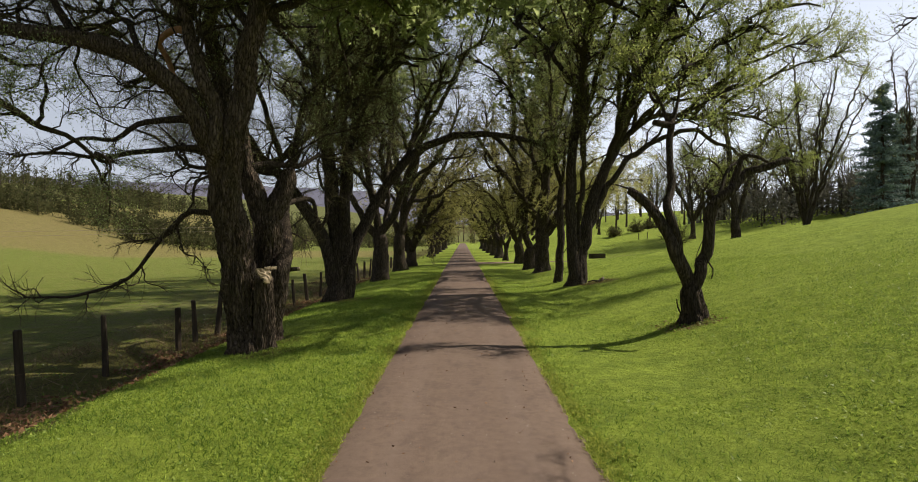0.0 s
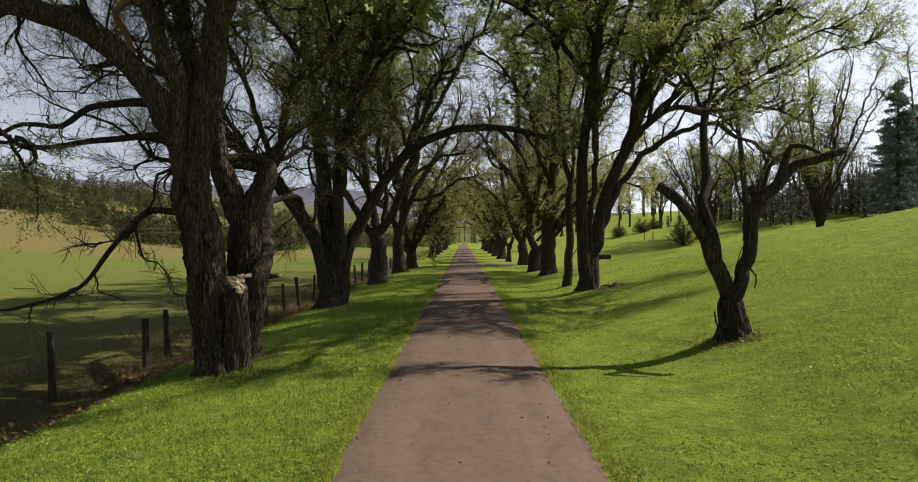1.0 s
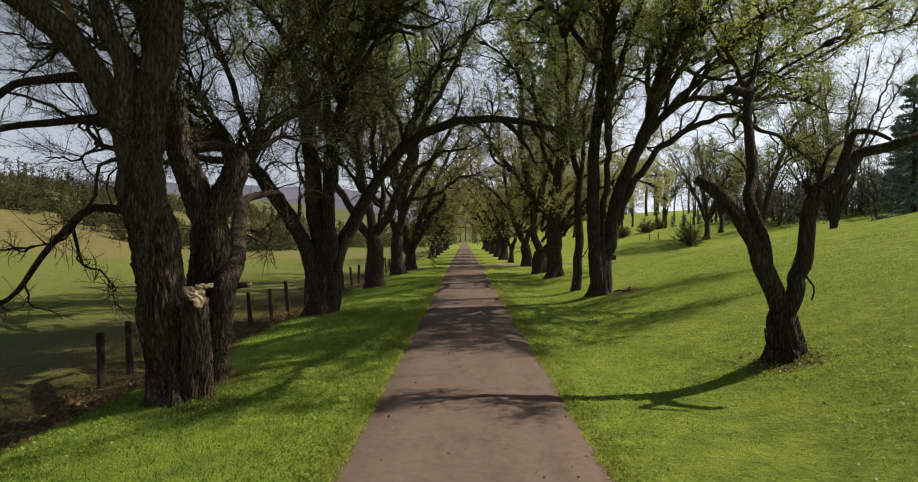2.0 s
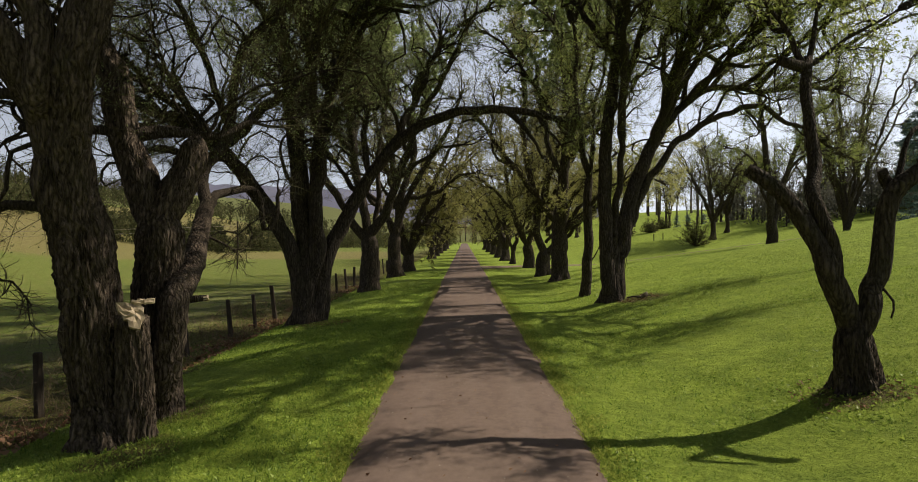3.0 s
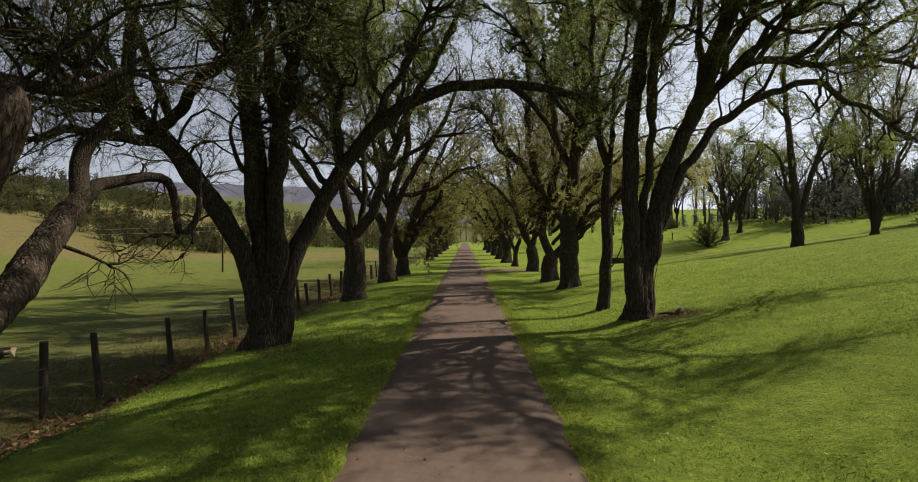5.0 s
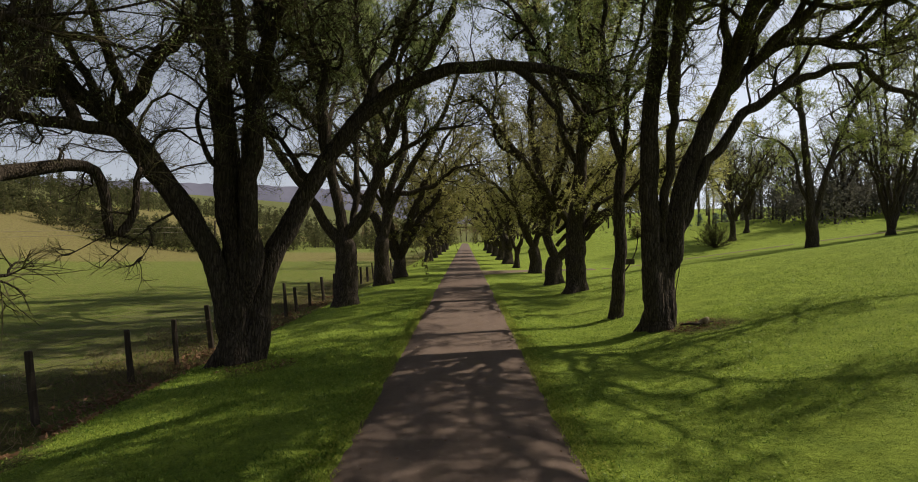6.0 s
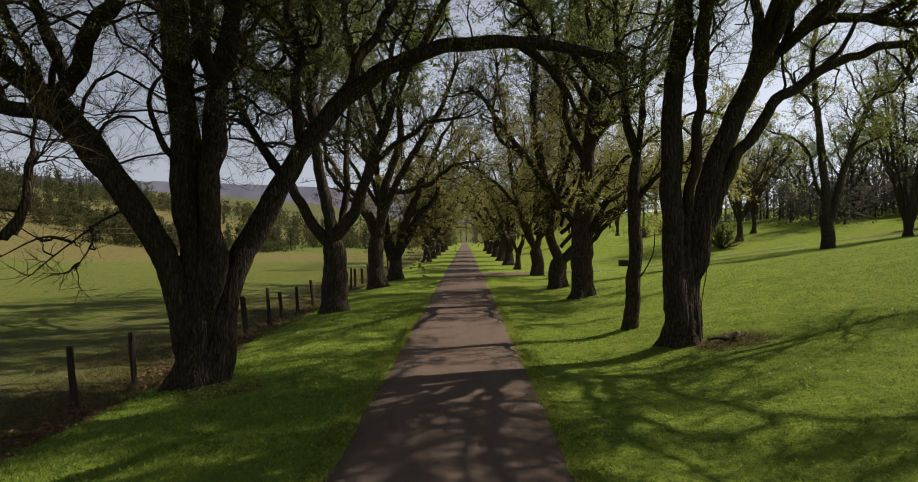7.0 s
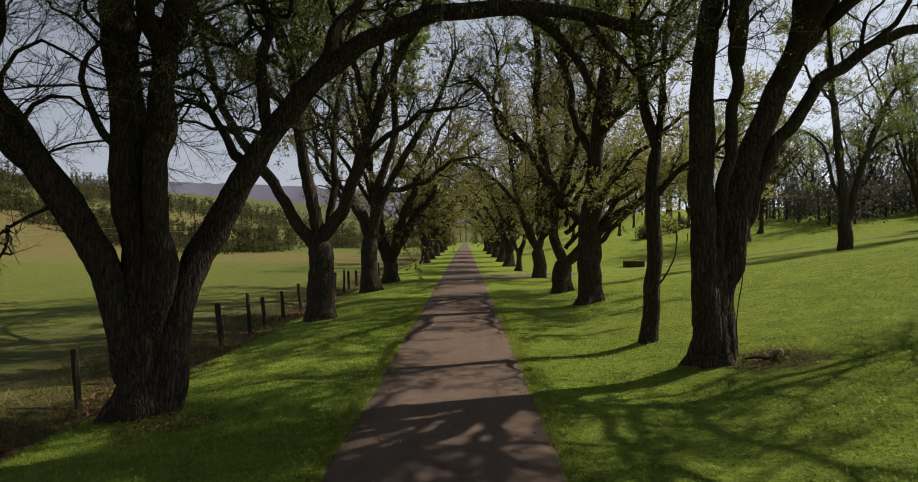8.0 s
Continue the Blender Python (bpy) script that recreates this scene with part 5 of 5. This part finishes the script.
# ---- the fence, the ditch and the field ----
def fence_post(parent, x, y, height, girth, lean):
    bm = bmesh.new()
    n = 10
    rings = []
    for k, (h, f) in enumerate(((-0.25, 1.08), (0.3, 1.0), (0.8, 0.96), (height - 0.03, 0.93), (height, 0.8))):
        c = Vector((lean[0] * h, lean[1] * h, h))
        rings.append([bm.verts.new(c + Vector((math.cos(a), math.sin(a), 0)) * girth * f * (1 + 0.16 * math.sin(2 * a + k * 0.6 + y) + 0.09 * math.sin(3 * a + k) + random.uniform(-0.09, 0.09))) for a in [2 * math.pi * i / n for i in range(n)]])
    for a, b in zip(rings, rings[1:]):
        for i in range(n):
            bm.faces.new((a[i - 1], a[i], b[i], b[i - 1]))
    bm.faces.new(rings[-1])
    ob = part("post", bm, POSTWOOD, parent)
    ob.location = (x, y, float(ground_z(x, y)))


fence = tagged(new("fence"), "old farm fence of rough weathered wooden posts", "fence")
POSTS = [4.5, 7.4, 9.6, 11.8, 14.5, 17.9, 19.3, 20.7, 22.3, 24.0, 27.5, 29.7, 32.0, 34.6, 37.3, 39.9, 42.0, 44.5, 47.2, 50, 52.6, 55.2, 58, 60.5, 63, 66, 69, 72, 76, 80]
for y in POSTS:
    fence_post(fence, -8.55 + 0.018 * max(0, y - 10) * (y < 40) + 0.5 * (y >= 40) + random.uniform(-0.08, 0.08), y, random.uniform(1.15, 1.6), random.uniform(0.065, 0.095), (random.uniform(-0.09, 0.09), random.uniform(-0.08, 0.08)))
for h in (0.35, 0.7, 1.05):
    ys = np.arange(3, 81, 1.5)
    xs = -8.55 + 0.018 * np.maximum(0, ys - 10) * (ys < 40) + 0.5 * (ys >= 40)
    zs = ground_z(xs, ys) + h + 0.03 * np.sin(ys * 1.9)
    v, f = tubes(np.stack([xs + 0.1, ys, zs], -1)[None], np.full((1, len(ys)), 0.004), 4)
    child("wire", mesh_of("wire", v, f, POSTWOOD), fence)


def scatter(name, label, many, xr, yr, size, mat, stand=0.0, wide=0.5, fade=1.0, keep=None, category="grass", lift=0.0, high=1.0):
    """Many small blades or leaves over a stretch of ground, as one thing."""
    x = rng.uniform(*xr, many)
    y = yr[0] + (yr[1] - yr[0]) * rng.uniform(0, 1, many) ** fade
    if keep is not None:
        ok = keep(x, y)
        x, y = x[ok], y[ok]
    k = len(x)
    p = np.stack([x, y, ground_z(x, y) + 0.012 + lift], -1)
    d = unit(rng.normal(size=(k, 3)) * [1, 1, 0.25] + [0, 0, stand])
    d[:, 2] = np.abs(d[:, 2])
    s = unit(np.cross(d, rng.normal(size=(k, 3))))
    z = size * rng.uniform(0.55, 1.45, (k, 1))
    v = np.stack([p + s * z * wide * 0.5, p + d * z * [1, 1, high], p - s * z * wide * 0.5], 1).reshape(-1, 3)
    me = mesh_of(name, v, np.arange(3 * k).reshape(-1, 3), mat, False)
    return tagged(new(name, me), label, category, kind="stuff")


def patchy(scale, level):
    a, b, c = rng.uniform(0, 6.3, 3)
    return lambda x, y: np.sin(x * scale + a + 1.3 * np.sin(y * scale * 0.7)) * np.sin(y * scale * 0.8 + b + np.sin(x * scale * 0.6 + c)) + rng.normal(0, 0.35, np.shape(x)) > level


def thinning(x, y):
    """Blades stand thinner away from the lane and further along it."""
    side = np.clip(1.15 - (np.abs(x) - 6) / 16, 0, 1)
    return (np.abs(x) > 1.6) & (rng.uniform(size=np.shape(x)) < side * np.clip((60 - y) / 36, 0, 1) * np.clip(y / 5, 0, 1))


scatter("lawn_grass", "short mown grass of the verge", 215000, (1.6, 22), (0, 60), 0.062, BLADE, 1.5, 0.15, 1.25, keep=thinning)
scatter("lawn_grass", "short mown grass of the verge", 140000, (-7.0, -1.6), (0, 60), 0.062, BLADE, 1.5, 0.15, 1.25, keep=thinning)
for a, b in ((-2.0, -1.56), (1.56, 2.0)):
    scatter("verge_weeds", "low broad-leaved yellow-green weeds at the asphalt's edge", 11000, (a, b), (5.5, 40), 0.045, WEED, 0.6, 0.7, keep=patchy(2.6, 0.0), category="weeds")
for a, b in ((-1.76, -1.47), (1.47, 1.76)):
    scatter("edge_grass", "grass leaning over the asphalt's edge", 15000, (a, b), (3, 42), 0.07, WEED, 0.9, 0.16, 1.2, keep=patchy(2.1, -0.5))
for a, b, many in ((1.7, 13, 60000), (-7, -1.7, 34000)):
    scatter("lawn_clover", "small bright leaves scattered through the lawn", many, (a, b), (3, 34), 0.042, SPECK, 0.6, 0.6, 1.3, keep=patchy(0.9, -0.35), category="weeds", lift=0.02)
for a, b, many in ((1.7, 14, 34000), (-7, -1.7, 28000)):
    scatter("grass_tufts", "slightly longer tufts in the mown lawn", many, (a, b), (2, 36), 0.066, BLADE, 1.4, 0.15, 1.4, keep=patchy(2.3, 0.1))
scatter("road_grit", "pale grit strewn over the asphalt", 900, (-1.5, 1.5), (4, 40), 0.016, GRIT, 0.3, 0.9, category="grit", lift=0.024)
scatter("dead_leaves", "brown dead leaves lying in the ditch by the fence", 9000, (-8.6, -6.6), (6, 50), 0.10, LITTER, 0.25, 0.8, keep=patchy(1.6, 0.15), category="leaves", lift=0.03)
scatter("ditch_weeds", "rank dark green weeds in the ditch and along the fence", 9000, (-10.2, -6.3), (5, 46), 0.065, CLOVER, 0.9, 0.4, keep=patchy(1.3, -0.1), category="weeds", lift=0.02)
scatter("dry_grass", "tall bleached dry grass along the fence", 11000, (-11.5, -7.6), (6, 60), 0.34, DRY, 1.1, 0.035, keep=patchy(0.9, 0.1))
scatter("dead_stalks", "brown dead weed stalks along the fence", 18000, (-11, -7.0), (4, 45), 0.3, STALK, 1.2, 0.03, keep=patchy(0.8, 0.1), category="weeds")
scatter("fallen_bits", "small dead leaves and bark crumbs on the asphalt", 420, (-1.5, 1.5), (5.5, 40), 0.035, LITTER, 0.1, 0.8, category="leaves", lift=0.018)
for a, b, y0, y1 in ((4.9, 6.4, 14.6, 16.2), (5.6, 7.0, 28.3, 29.6), (-5.8, -3.9, 26.2, 27.2)):
    scatter("leaf_litter", "dead leaves and crumbs round the tree's foot", 260, (a, b), (y0, y1), 0.05, LITTER, 0.2, 0.8, category="leaves", lift=0.015)


# ---- the root and the stump by the tall tree ----
root = tagged(new("tree_root"), "bleached broken root lying on bare soil", "root")
root.location = (6.42, 28.95, float(ground_z(6.42, 28.95)))
for pts, r0, r1 in ((((0, 0, 0.0), (0.1, 0.05, 0.1), (0.2, -0.1, 0.2), (0.12, -0.28, 0.14)), 0.07, 0.04), (((0.05, 0, 0.02), (-0.25, -0.1, 0.07), (-0.5, -0.05, 0.02)), 0.05, 0.02), (((0.1, 0, 0.03), (0.4, 0.1, 0.08), (0.7, 0.0, 0.01)), 0.06, 0.02)):
    me, p, r = limb_mesh("root_arm", pts, r0, r1, 8, 0.07, 0.02, mat=CUTWOOD if r0 > 0.065 else POSTWOOD)
    child("root_arm", me, root)

# ---- side drive, box and marker posts beyond the knoll ----
dx = np.concatenate([np.linspace(1.5, 20, 30), np.linspace(21, 60, 40)])
dy = np.interp(dx, [1.5, 6, 12, 20, 30, 43, 60], [62.5, 65.5, 68.0, 71, 73.5, 75.5, 78])
rows = []
for off in (-1.3, 0, 1.3):
    rows.append(np.stack([dx, dy + off * (1 + 1.6 * np.exp(-(dx - 1.5) / 2)), ground_z(dx, dy + off) + 0.03 + 0.01 * (off == 0)], -1))
v = np.stack(rows, 1).reshape(-1, 3)
k = (np.arange(len(dx) - 1)[:, None] * 3 + np.arange(2)).ravel()
tagged(new("side_drive", mesh_of("side_drive", v, np.stack([k, k + 3, k + 4, k + 1], -1), make_plain("pale gravel", (0.15, 0.115, 0.08), (0.24, 0.185, 0.13), 20, 1.0, 0.02))), "pale gravel drive branching off across the lawn", "drive", kind="structure")


def box_part(name, sx, sy, sz, at, mat, parent, bevel=0.012):
    bm = bmesh.new()
    bmesh.ops.create_cube(bm, size=1)
    bmesh.ops.scale(bm, vec=(sx, sy, sz), verts=bm.verts)
    bmesh.ops.bevel(bm, geom=bm.edges, offset=bevel, segments=1, affect="EDGES")
    bmesh.ops.translate(bm, vec=at, verts=bm.verts)
    return part(name, bm, mat, parent)


crate = tagged(new("wooden_box"), "low dark plank box standing on the lawn", "box")
crate.location = (17.0, 77.5, float(ground_z(17.0, 77.5)) - 0.02)
for i in range(3):
    for s in (-0.3, 0.3):
        box_part("plank", 2.0, 0.04, 0.2, (0, s, 0.12 + 0.21 * i), POSTWOOD, crate)
    for s in (-0.98, 0.98):
        box_part("end_plank", 0.04, 0.56, 0.2, (s, 0, 0.12 + 0.21 * i), POSTWOOD, crate)
for x, y in ((27.0, 94.0), (28.3, 94.0)):
    m = tagged(new("marker_post"), "short grey marker post on the lawn", "post", "marker posts")
    m.location = (x, y, float(ground_z(x, y)))
    fence_post(m, 0, 0, 1.0, 0.06, (0, 0))
    m.children[0].location = (0, 0, 0)
pole = tagged(new("field_pole"), "thin weathered pole standing in the field", "pole")
pole.location = (-25.7, 75, float(ground_z(-25.7, 75)))
me, p, r = limb_mesh("shaft", [(0, 0, -0.3), (0.02, 0, 2.5), (0.05, 0, 5.4)], 0.10, 0.075, 10, 0.5, 0.0, mat=POSTWOOD)
child("shaft", me, pole)

wires = tagged(new("overhead_wires"), "two thin pale wires strung across the pasture", "wires")
for high, far_end in ((4.9, (-170, 88, 6.0)), (4.4, (-170, 91, 5.2))):
    u = np.linspace(0, 1, 40)[:, None]
    line = (1 - u) * np.array([-25.66, 75, high - 0.8]) + u * np.array(far_end) - np.array([0, 0, 1.6]) * 4 * u * (1 - u)
    v, f = tubes(line[None], np.full((1, 40), 0.014), 4)
    child("wire", mesh_of("wire", v, f, GRIT), wires)

# ---- trees beyond the knoll ----
def conifer(x, y, height, width, seed, label, tiers=32, needles=19000, size=0.25):
    """A conifer: a straight mast with drooping tiers of boughs and a coat of needles."""
    global rng
    keep, rng = rng, np.random.default_rng(seed)
    t = tree_at(x, y, "conifer", label, "conifer", "conifers")
    me, p, r = limb_mesh("trunk", [(0, 0, -0.2), (0.05, 0, height * 0.5), (0, 0, height)], height * 0.018, 0.03, 8, 1.0, 0.02)
    child("trunk", me, t)
    arms = []
    for k in range(tiers):
        h = height * (0.06 + 0.92 * k / tiers) + rng.uniform(-0.6, 0.6) * height / 15
        reach = width * (1 - k / tiers) ** 0.9 * (0.88 + 0.12 * math.sin(2.3 * k + seed)) + 0.2
        for j in range(5):
            a, h = rng.uniform(0, 6.3), h + rng.uniform(-0.3, 0.3)
            d = np.array([math.cos(a), math.sin(a), 0]) * reach * rng.uniform(0.55, 1.2)
            u = np.linspace(0, 1, 5)[:, None]
            arms.append(np.array([0, 0, h]) + d * u + np.array([0, 0, 1]) * (rng.uniform(-0.3, 0.3) + reach * (-0.28 * u + 0.22 * u * u)))
    arms = np.array(arms)
    v, f = tubes(arms, tapered(len(arms), 5, 0.05, 0.015), 4)
    child("branchwork", mesh_of("branchwork", v, f, BARK_SMALL), t, kind="stuff")
    a = rng.integers(0, len(arms), needles)
    u = rng.uniform(0.05, 1, needles) ** 0.7 * 3.999
    i = u.astype(int)
    pts = arms[a, i] + (arms[a, np.minimum(i + 1, 4)] - arms[a, i]) * (u - i)[:, None] + rng.normal(0, 0.17, (needles, 3)) * [1, 1, 0.6]
    v, f = leaves_at(pts, size, 0.5, 0.6)
    child("foliage", mesh_of("foliage", v, f, PINE, False), t, "blue-green needles, lightened for haze", "stuff")
    rng = keep


conifer(45, 66, 15.5, 4.8, 1, "tall blue-green spruce at the wood's edge")
conifer(52, 72, 13, 4.4, 2, "dark spruce at the wood's edge")
conifer(60, 84, 15, 4, 3, "dark spruce at the wood's edge")
conifer(66, 98, 14, 4, 4, "dark spruce at the wood's edge")
for s, (x, y) in enumerate([(42, 128), (45, 130), (48.5, 131), (51, 133), (55, 134)]):
    conifer(x, y, 1.8 + 0.25 * (s % 3), 0.7, 30 + s, "small young conifer planted in a row", 10, 500, 0.22)


def bush(x, y, width, height, seed, label, mat, many=2600, size=0.12):
    """A twiggy bush: many stems from one foot, with thin leaves."""
    global rng
    keep, rng = rng, np.random.default_rng(seed)
    t = tree_at(x, y, "bush", label, "bush", "bushes")
    foot = np.zeros((60, 2, 3))
    foot[:, 1, 2] = 0.15
    way = unit(rng.normal(size=(60, 3)) * [1, 1, 0.5] + [0, 0, 0.9])
    way[:, 2] = np.abs(way[:, 2])
    u = np.linspace(0, 1, 5)[None, :, None]
    stems = way[:, None] * u * np.array([width / 2, width / 2, height]) * rng.uniform(0.7, 1.1, (60, 1, 1)) + rng.normal(0, 0.03, (60, 5, 3))
    v, f = tubes(stems, tapered(60, 5, 0.03, 0.01), 4)
    child("stemwork", mesh_of("stemwork", v, f, BARK_SMALL), t, kind="stuff")
    w = sprout(stems, 9, height * 0.35, 3, 0.8, 0.3, 0.25, 0.25)
    v, f = tubes(w, tapered(len(w), 3, 0.012, 0.006), 3)
    child("twigwork", mesh_of("twigwork", v, f, TWIG), t, kind="stuff")
    pts = w[rng.integers(0, len(w), many), rng.integers(0, 3, many)] + rng.normal(0, 0.08, (many, 3))
    v, f = leaves_at(pts, size)
    child("foliage", mesh_of("foliage", v, f, mat, False), t, kind="stuff")
    rng = keep


bush(29.2, 84, 4.4, 3.6, 1, "rounded brown budding bush on the lawn", SHRUB)
bush(25.0, 101, 3.0, 2.0, 2, "rounded budding bush on the lawn", SHRUB)
bush(29.5, 104, 3.2, 2.1, 3, "rounded budding bush on the lawn", SHRUB)
bush(34, 112, 3.4, 2.0, 4, "low dark bush at the lawn's edge", SHRUB)

FORK = tree_at(26.0, 57.6, "tree", "two-stemmed tree on the knoll in fresh leaf", group="trees on the lawn")
limb(FORK, "trunk", 0.42, 0.34, 0, (25.66, 57.6, 1.86), (25.66, 57.6, 3.15), (25.65, 57.6, 4.66), flare=0.3)
limb(FORK, "limb", 0.3, 0.1, 1, (25.57, 57.6, 4.01), (25.44, 57.6, 6.16), (25.13, 57.6, 9.18), (24.78, 57.6, 12.62), (24.52, 57.6, 15.63), (24.94, 57.6, 19.07), (24.63, 57.6, 22.08))
limb(FORK, "limb", 0.26, 0.08, 1, (25.83, 57.6, 4.23), (26.29, 57.6, 6.16), (26.93, 57.6, 8.31), (27.87, 57.6, 10.68), (28.72, 57.6, 12.61), (30.42, 57.6, 13.9), (31.7, 57.6, 15.61))
limb(FORK, "limb", 0.14, 0.05, 1, (25.44, 57.6, 5.3), (24.66, 57.6, 7.03), (24.23, 57.6, 8.97), (22.94, 57.6, 10.04), (21.87, 57.6, 10.26))
limb(FORK, "limb", 0.12, 0.05, 1, (27.02, 57.6, 8.4), (28.3, 57.6, 9.6), (30.01, 57.6, 10.03), (31.72, 57.6, 9.6))
limb(FORK, "limb", 0.12, 0.05, 1, (24.69, 57.6, 12.19), (23.58, 57.6, 13.27), (22.72, 57.6, 14.78), (22.29, 57.6, 16.5))
crown(FORK, boughs=7, shoots=11, twigs=9, leaves=30000, single=False, leaf=0.1, leaf_mat=YOUNG, thick=1.4, bough_len=2.2)
for s, (x, y, h, w, g, n) in enumerate([(33, 88, 10.5, 5.5, 0.34, 8), (37, 93, 10, 4.5, 0.28, 7), (38.2, 121, 8, 3, 0.2, 6), (52, 97, 12, 5, 0.32, 6), (20, 116, 12, 4, 0.28, 5), (47, 114, 9, 4.5, 0.25, 6), (58, 80, 10, 4, 0.3, 5), (50, 105, 10, 4, 0.3, 5), (30, 135, 11, 4, 0.3, 5), (22, 140, 11, 4, 0.3, 5), (16, 150, 11, 4, 0.3, 5), (70, 120, 12, 5, 0.3, 5)]):
    wild_tree(tree_at(x, y, "tree", "lawn tree with many upright stems and thin spring leaf", group="trees on the lawn"), h, w, g, limbs=n, seed=60 + s, split=2.6, thick=1.6, leaf=0.09, leaf_mat=YOUNG, leaves=8500, shoots=9, twigs=6)
wild_tree(tree_at(35.7, 63.9, "tree", "tall lawn tree of many thin upright stems in hazy yellow-green leaf", group="trees on the lawn"), 17.5, 5.0, 0.24, limbs=11, seed=61, split=0.9, thick=1.2, leaf=0.075, leaf_mat=YOUNG, leaves=26000, boughs=6, shoots=8, twigs=6)
wild_tree(tree_at(49.5, 68, "tree", "tall thin bare tree beside the spruces", group="trees on the lawn"), 18, 2.6, 0.2, limbs=5, seed=77, split=1.5, thick=1.3, leaf=0.07, leaves=1500, shoots=7, twigs=5)


def grove(name, label, spots, height, mats, leaves, leaf, seed, low=0.2):
    """Far woods as one mass: upright stems, bare twigs and scattered leaf."""
    global rng
    keep, rng = rng, np.random.default_rng(seed)
    spots = np.asarray(spots)
    n = len(spots)
    base = np.stack([spots[:, 0], spots[:, 1], ground_z(spots[:, 0], spots[:, 1]) - 0.3], -1)
    h = height * rng.uniform(0.65, 1.2, (n, 1))
    u = np.linspace(0, 1, 5)
    stems = base[:, None] + np.stack([np.zeros((n, 5)), np.zeros((n, 5)), h * u], -1) + rng.normal(0, 0.02 * height, (n, 5, 3)) * u[None, :, None]
    v, f = tubes(stems, tapered(n, 5, 0.022 * height, 0.004 * height), 5)
    top = new(name)
    tagged(top, label, "woods", kind="stuff")
    child("stemwork", mesh_of("stemwork", v, f, BARK_SMALL), top, kind="stuff")
    b = sprout(stems, 11, height * 0.36, 4, 0.9, 0.4, 0.22, low)
    v, f = slivers(b, 0.013 * height)
    child("branchwork", mesh_of("branchwork", v, f, TWIG), top, kind="stuff")
    w = sprout(b, 6, height * 0.15, 2, 0.9, 0.3, 0.2, 0.2)
    v, f = slivers(w, 0.006 * height)
    child("twigwork", mesh_of("twigwork", v, f, TWIG), top, kind="stuff")
    k = n * leaves
    pts = w[rng.integers(0, len(w), k), rng.integers(0, 2, k)] + rng.normal(0, 0.03 * height, (k, 3))
    if low < 0.1:
        j = rng.integers(0, n, k)
        skirt = base[j] + rng.normal(0, 0.26 * height, (k, 3)) * [1, 1, 0] + np.stack([np.zeros(k), np.zeros(k), rng.uniform(0.2, 0.65 * height, k)], -1)
        pts = np.where(rng.uniform(size=(k, 1)) < 0.55, skirt, pts)
    v, f = leaves_at(pts, leaf)
    child("foliage", mesh_of("foliage", v, f, mats, False), top, kind="stuff")
    rng = keep


def spots(n, xr, yr, seed):
    g = np.random.default_rng(seed)
    return np.stack([g.uniform(*xr, n), g.uniform(*yr, n)], -1)


grove("far_wood", "leafless wood behind the sloping lawn", spots(90, (44, 110), (88, 150), 1), 11, THICKET, 320, 0.2, 1)
grove("far_wood", "dark undergrowth at the wood's edge", spots(190, (44, 120), (90, 125), 2), 6.6, THICKET, 420, 0.32, 2, 0.02)
grove("far_wood", "bare tall trees beyond the lawn", spots(34, (18, 80), (165, 230), 3), 15, SHRUB, 200, 0.4, 3)
grove("hedge_row", "dark hedge and scrub across the pasture", spots(270, (-175, -48), (148, 190), 4), 5.2, HEDGE, 280, 0.54, 4, 0.02)
grove("hedge_row", "scrubby trees across the pasture", spots(40, (-70, -14), (215, 270), 5), 8, HEDGE, 420, 0.55, 5, 0.02)
grove("far_wood", "budding wood on the far hillside", spots(150, (-330, -180), (160, 420), 6), 11, HEDGE, 200, 0.9, 6, 0.02)
grove("far_wood", "brushy scrub about the lane's far end", [q for q in spots(110, (-45, 70), (235, 320), 9) if abs(q[0]) > 4.5], 6, HEDGE, 280, 0.5, 9, 0.02)
grove("far_wood", "pale bare wood at the end of the lane", spots(50, (-60, 70), (340, 420), 7), 13, DRY, 180, 0.6, 7)

grove("far_wood", "scrubby wood on the far side of the valley", spots(150, (-230, -40), (270, 430), 8), 9, HEDGE, 190, 0.9, 8, 0.02)


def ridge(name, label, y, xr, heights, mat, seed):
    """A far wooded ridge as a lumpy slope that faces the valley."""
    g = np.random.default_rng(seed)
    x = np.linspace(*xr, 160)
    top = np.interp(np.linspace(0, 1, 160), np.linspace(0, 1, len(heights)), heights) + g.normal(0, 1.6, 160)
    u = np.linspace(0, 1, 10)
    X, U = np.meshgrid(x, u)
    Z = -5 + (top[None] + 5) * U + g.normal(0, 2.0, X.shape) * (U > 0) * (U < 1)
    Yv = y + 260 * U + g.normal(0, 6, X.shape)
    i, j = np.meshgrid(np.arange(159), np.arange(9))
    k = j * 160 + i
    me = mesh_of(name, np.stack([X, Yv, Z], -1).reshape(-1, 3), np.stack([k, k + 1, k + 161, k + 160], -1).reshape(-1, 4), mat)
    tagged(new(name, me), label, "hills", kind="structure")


# no air haze here, so the ridge's colour carries it in blue-violet
ridge("backdrop", "distant wooded ridge with blue-violet haze in its colour", 1200, (-1700, 1500), [148, 143, 150, 136, 126, 108, 74, 50, 44, 52, 64], make_plain("hazy ridge", (0.14, 0.14, 0.20), (0.22, 0.22, 0.29), 0.02, 1.0), 1)
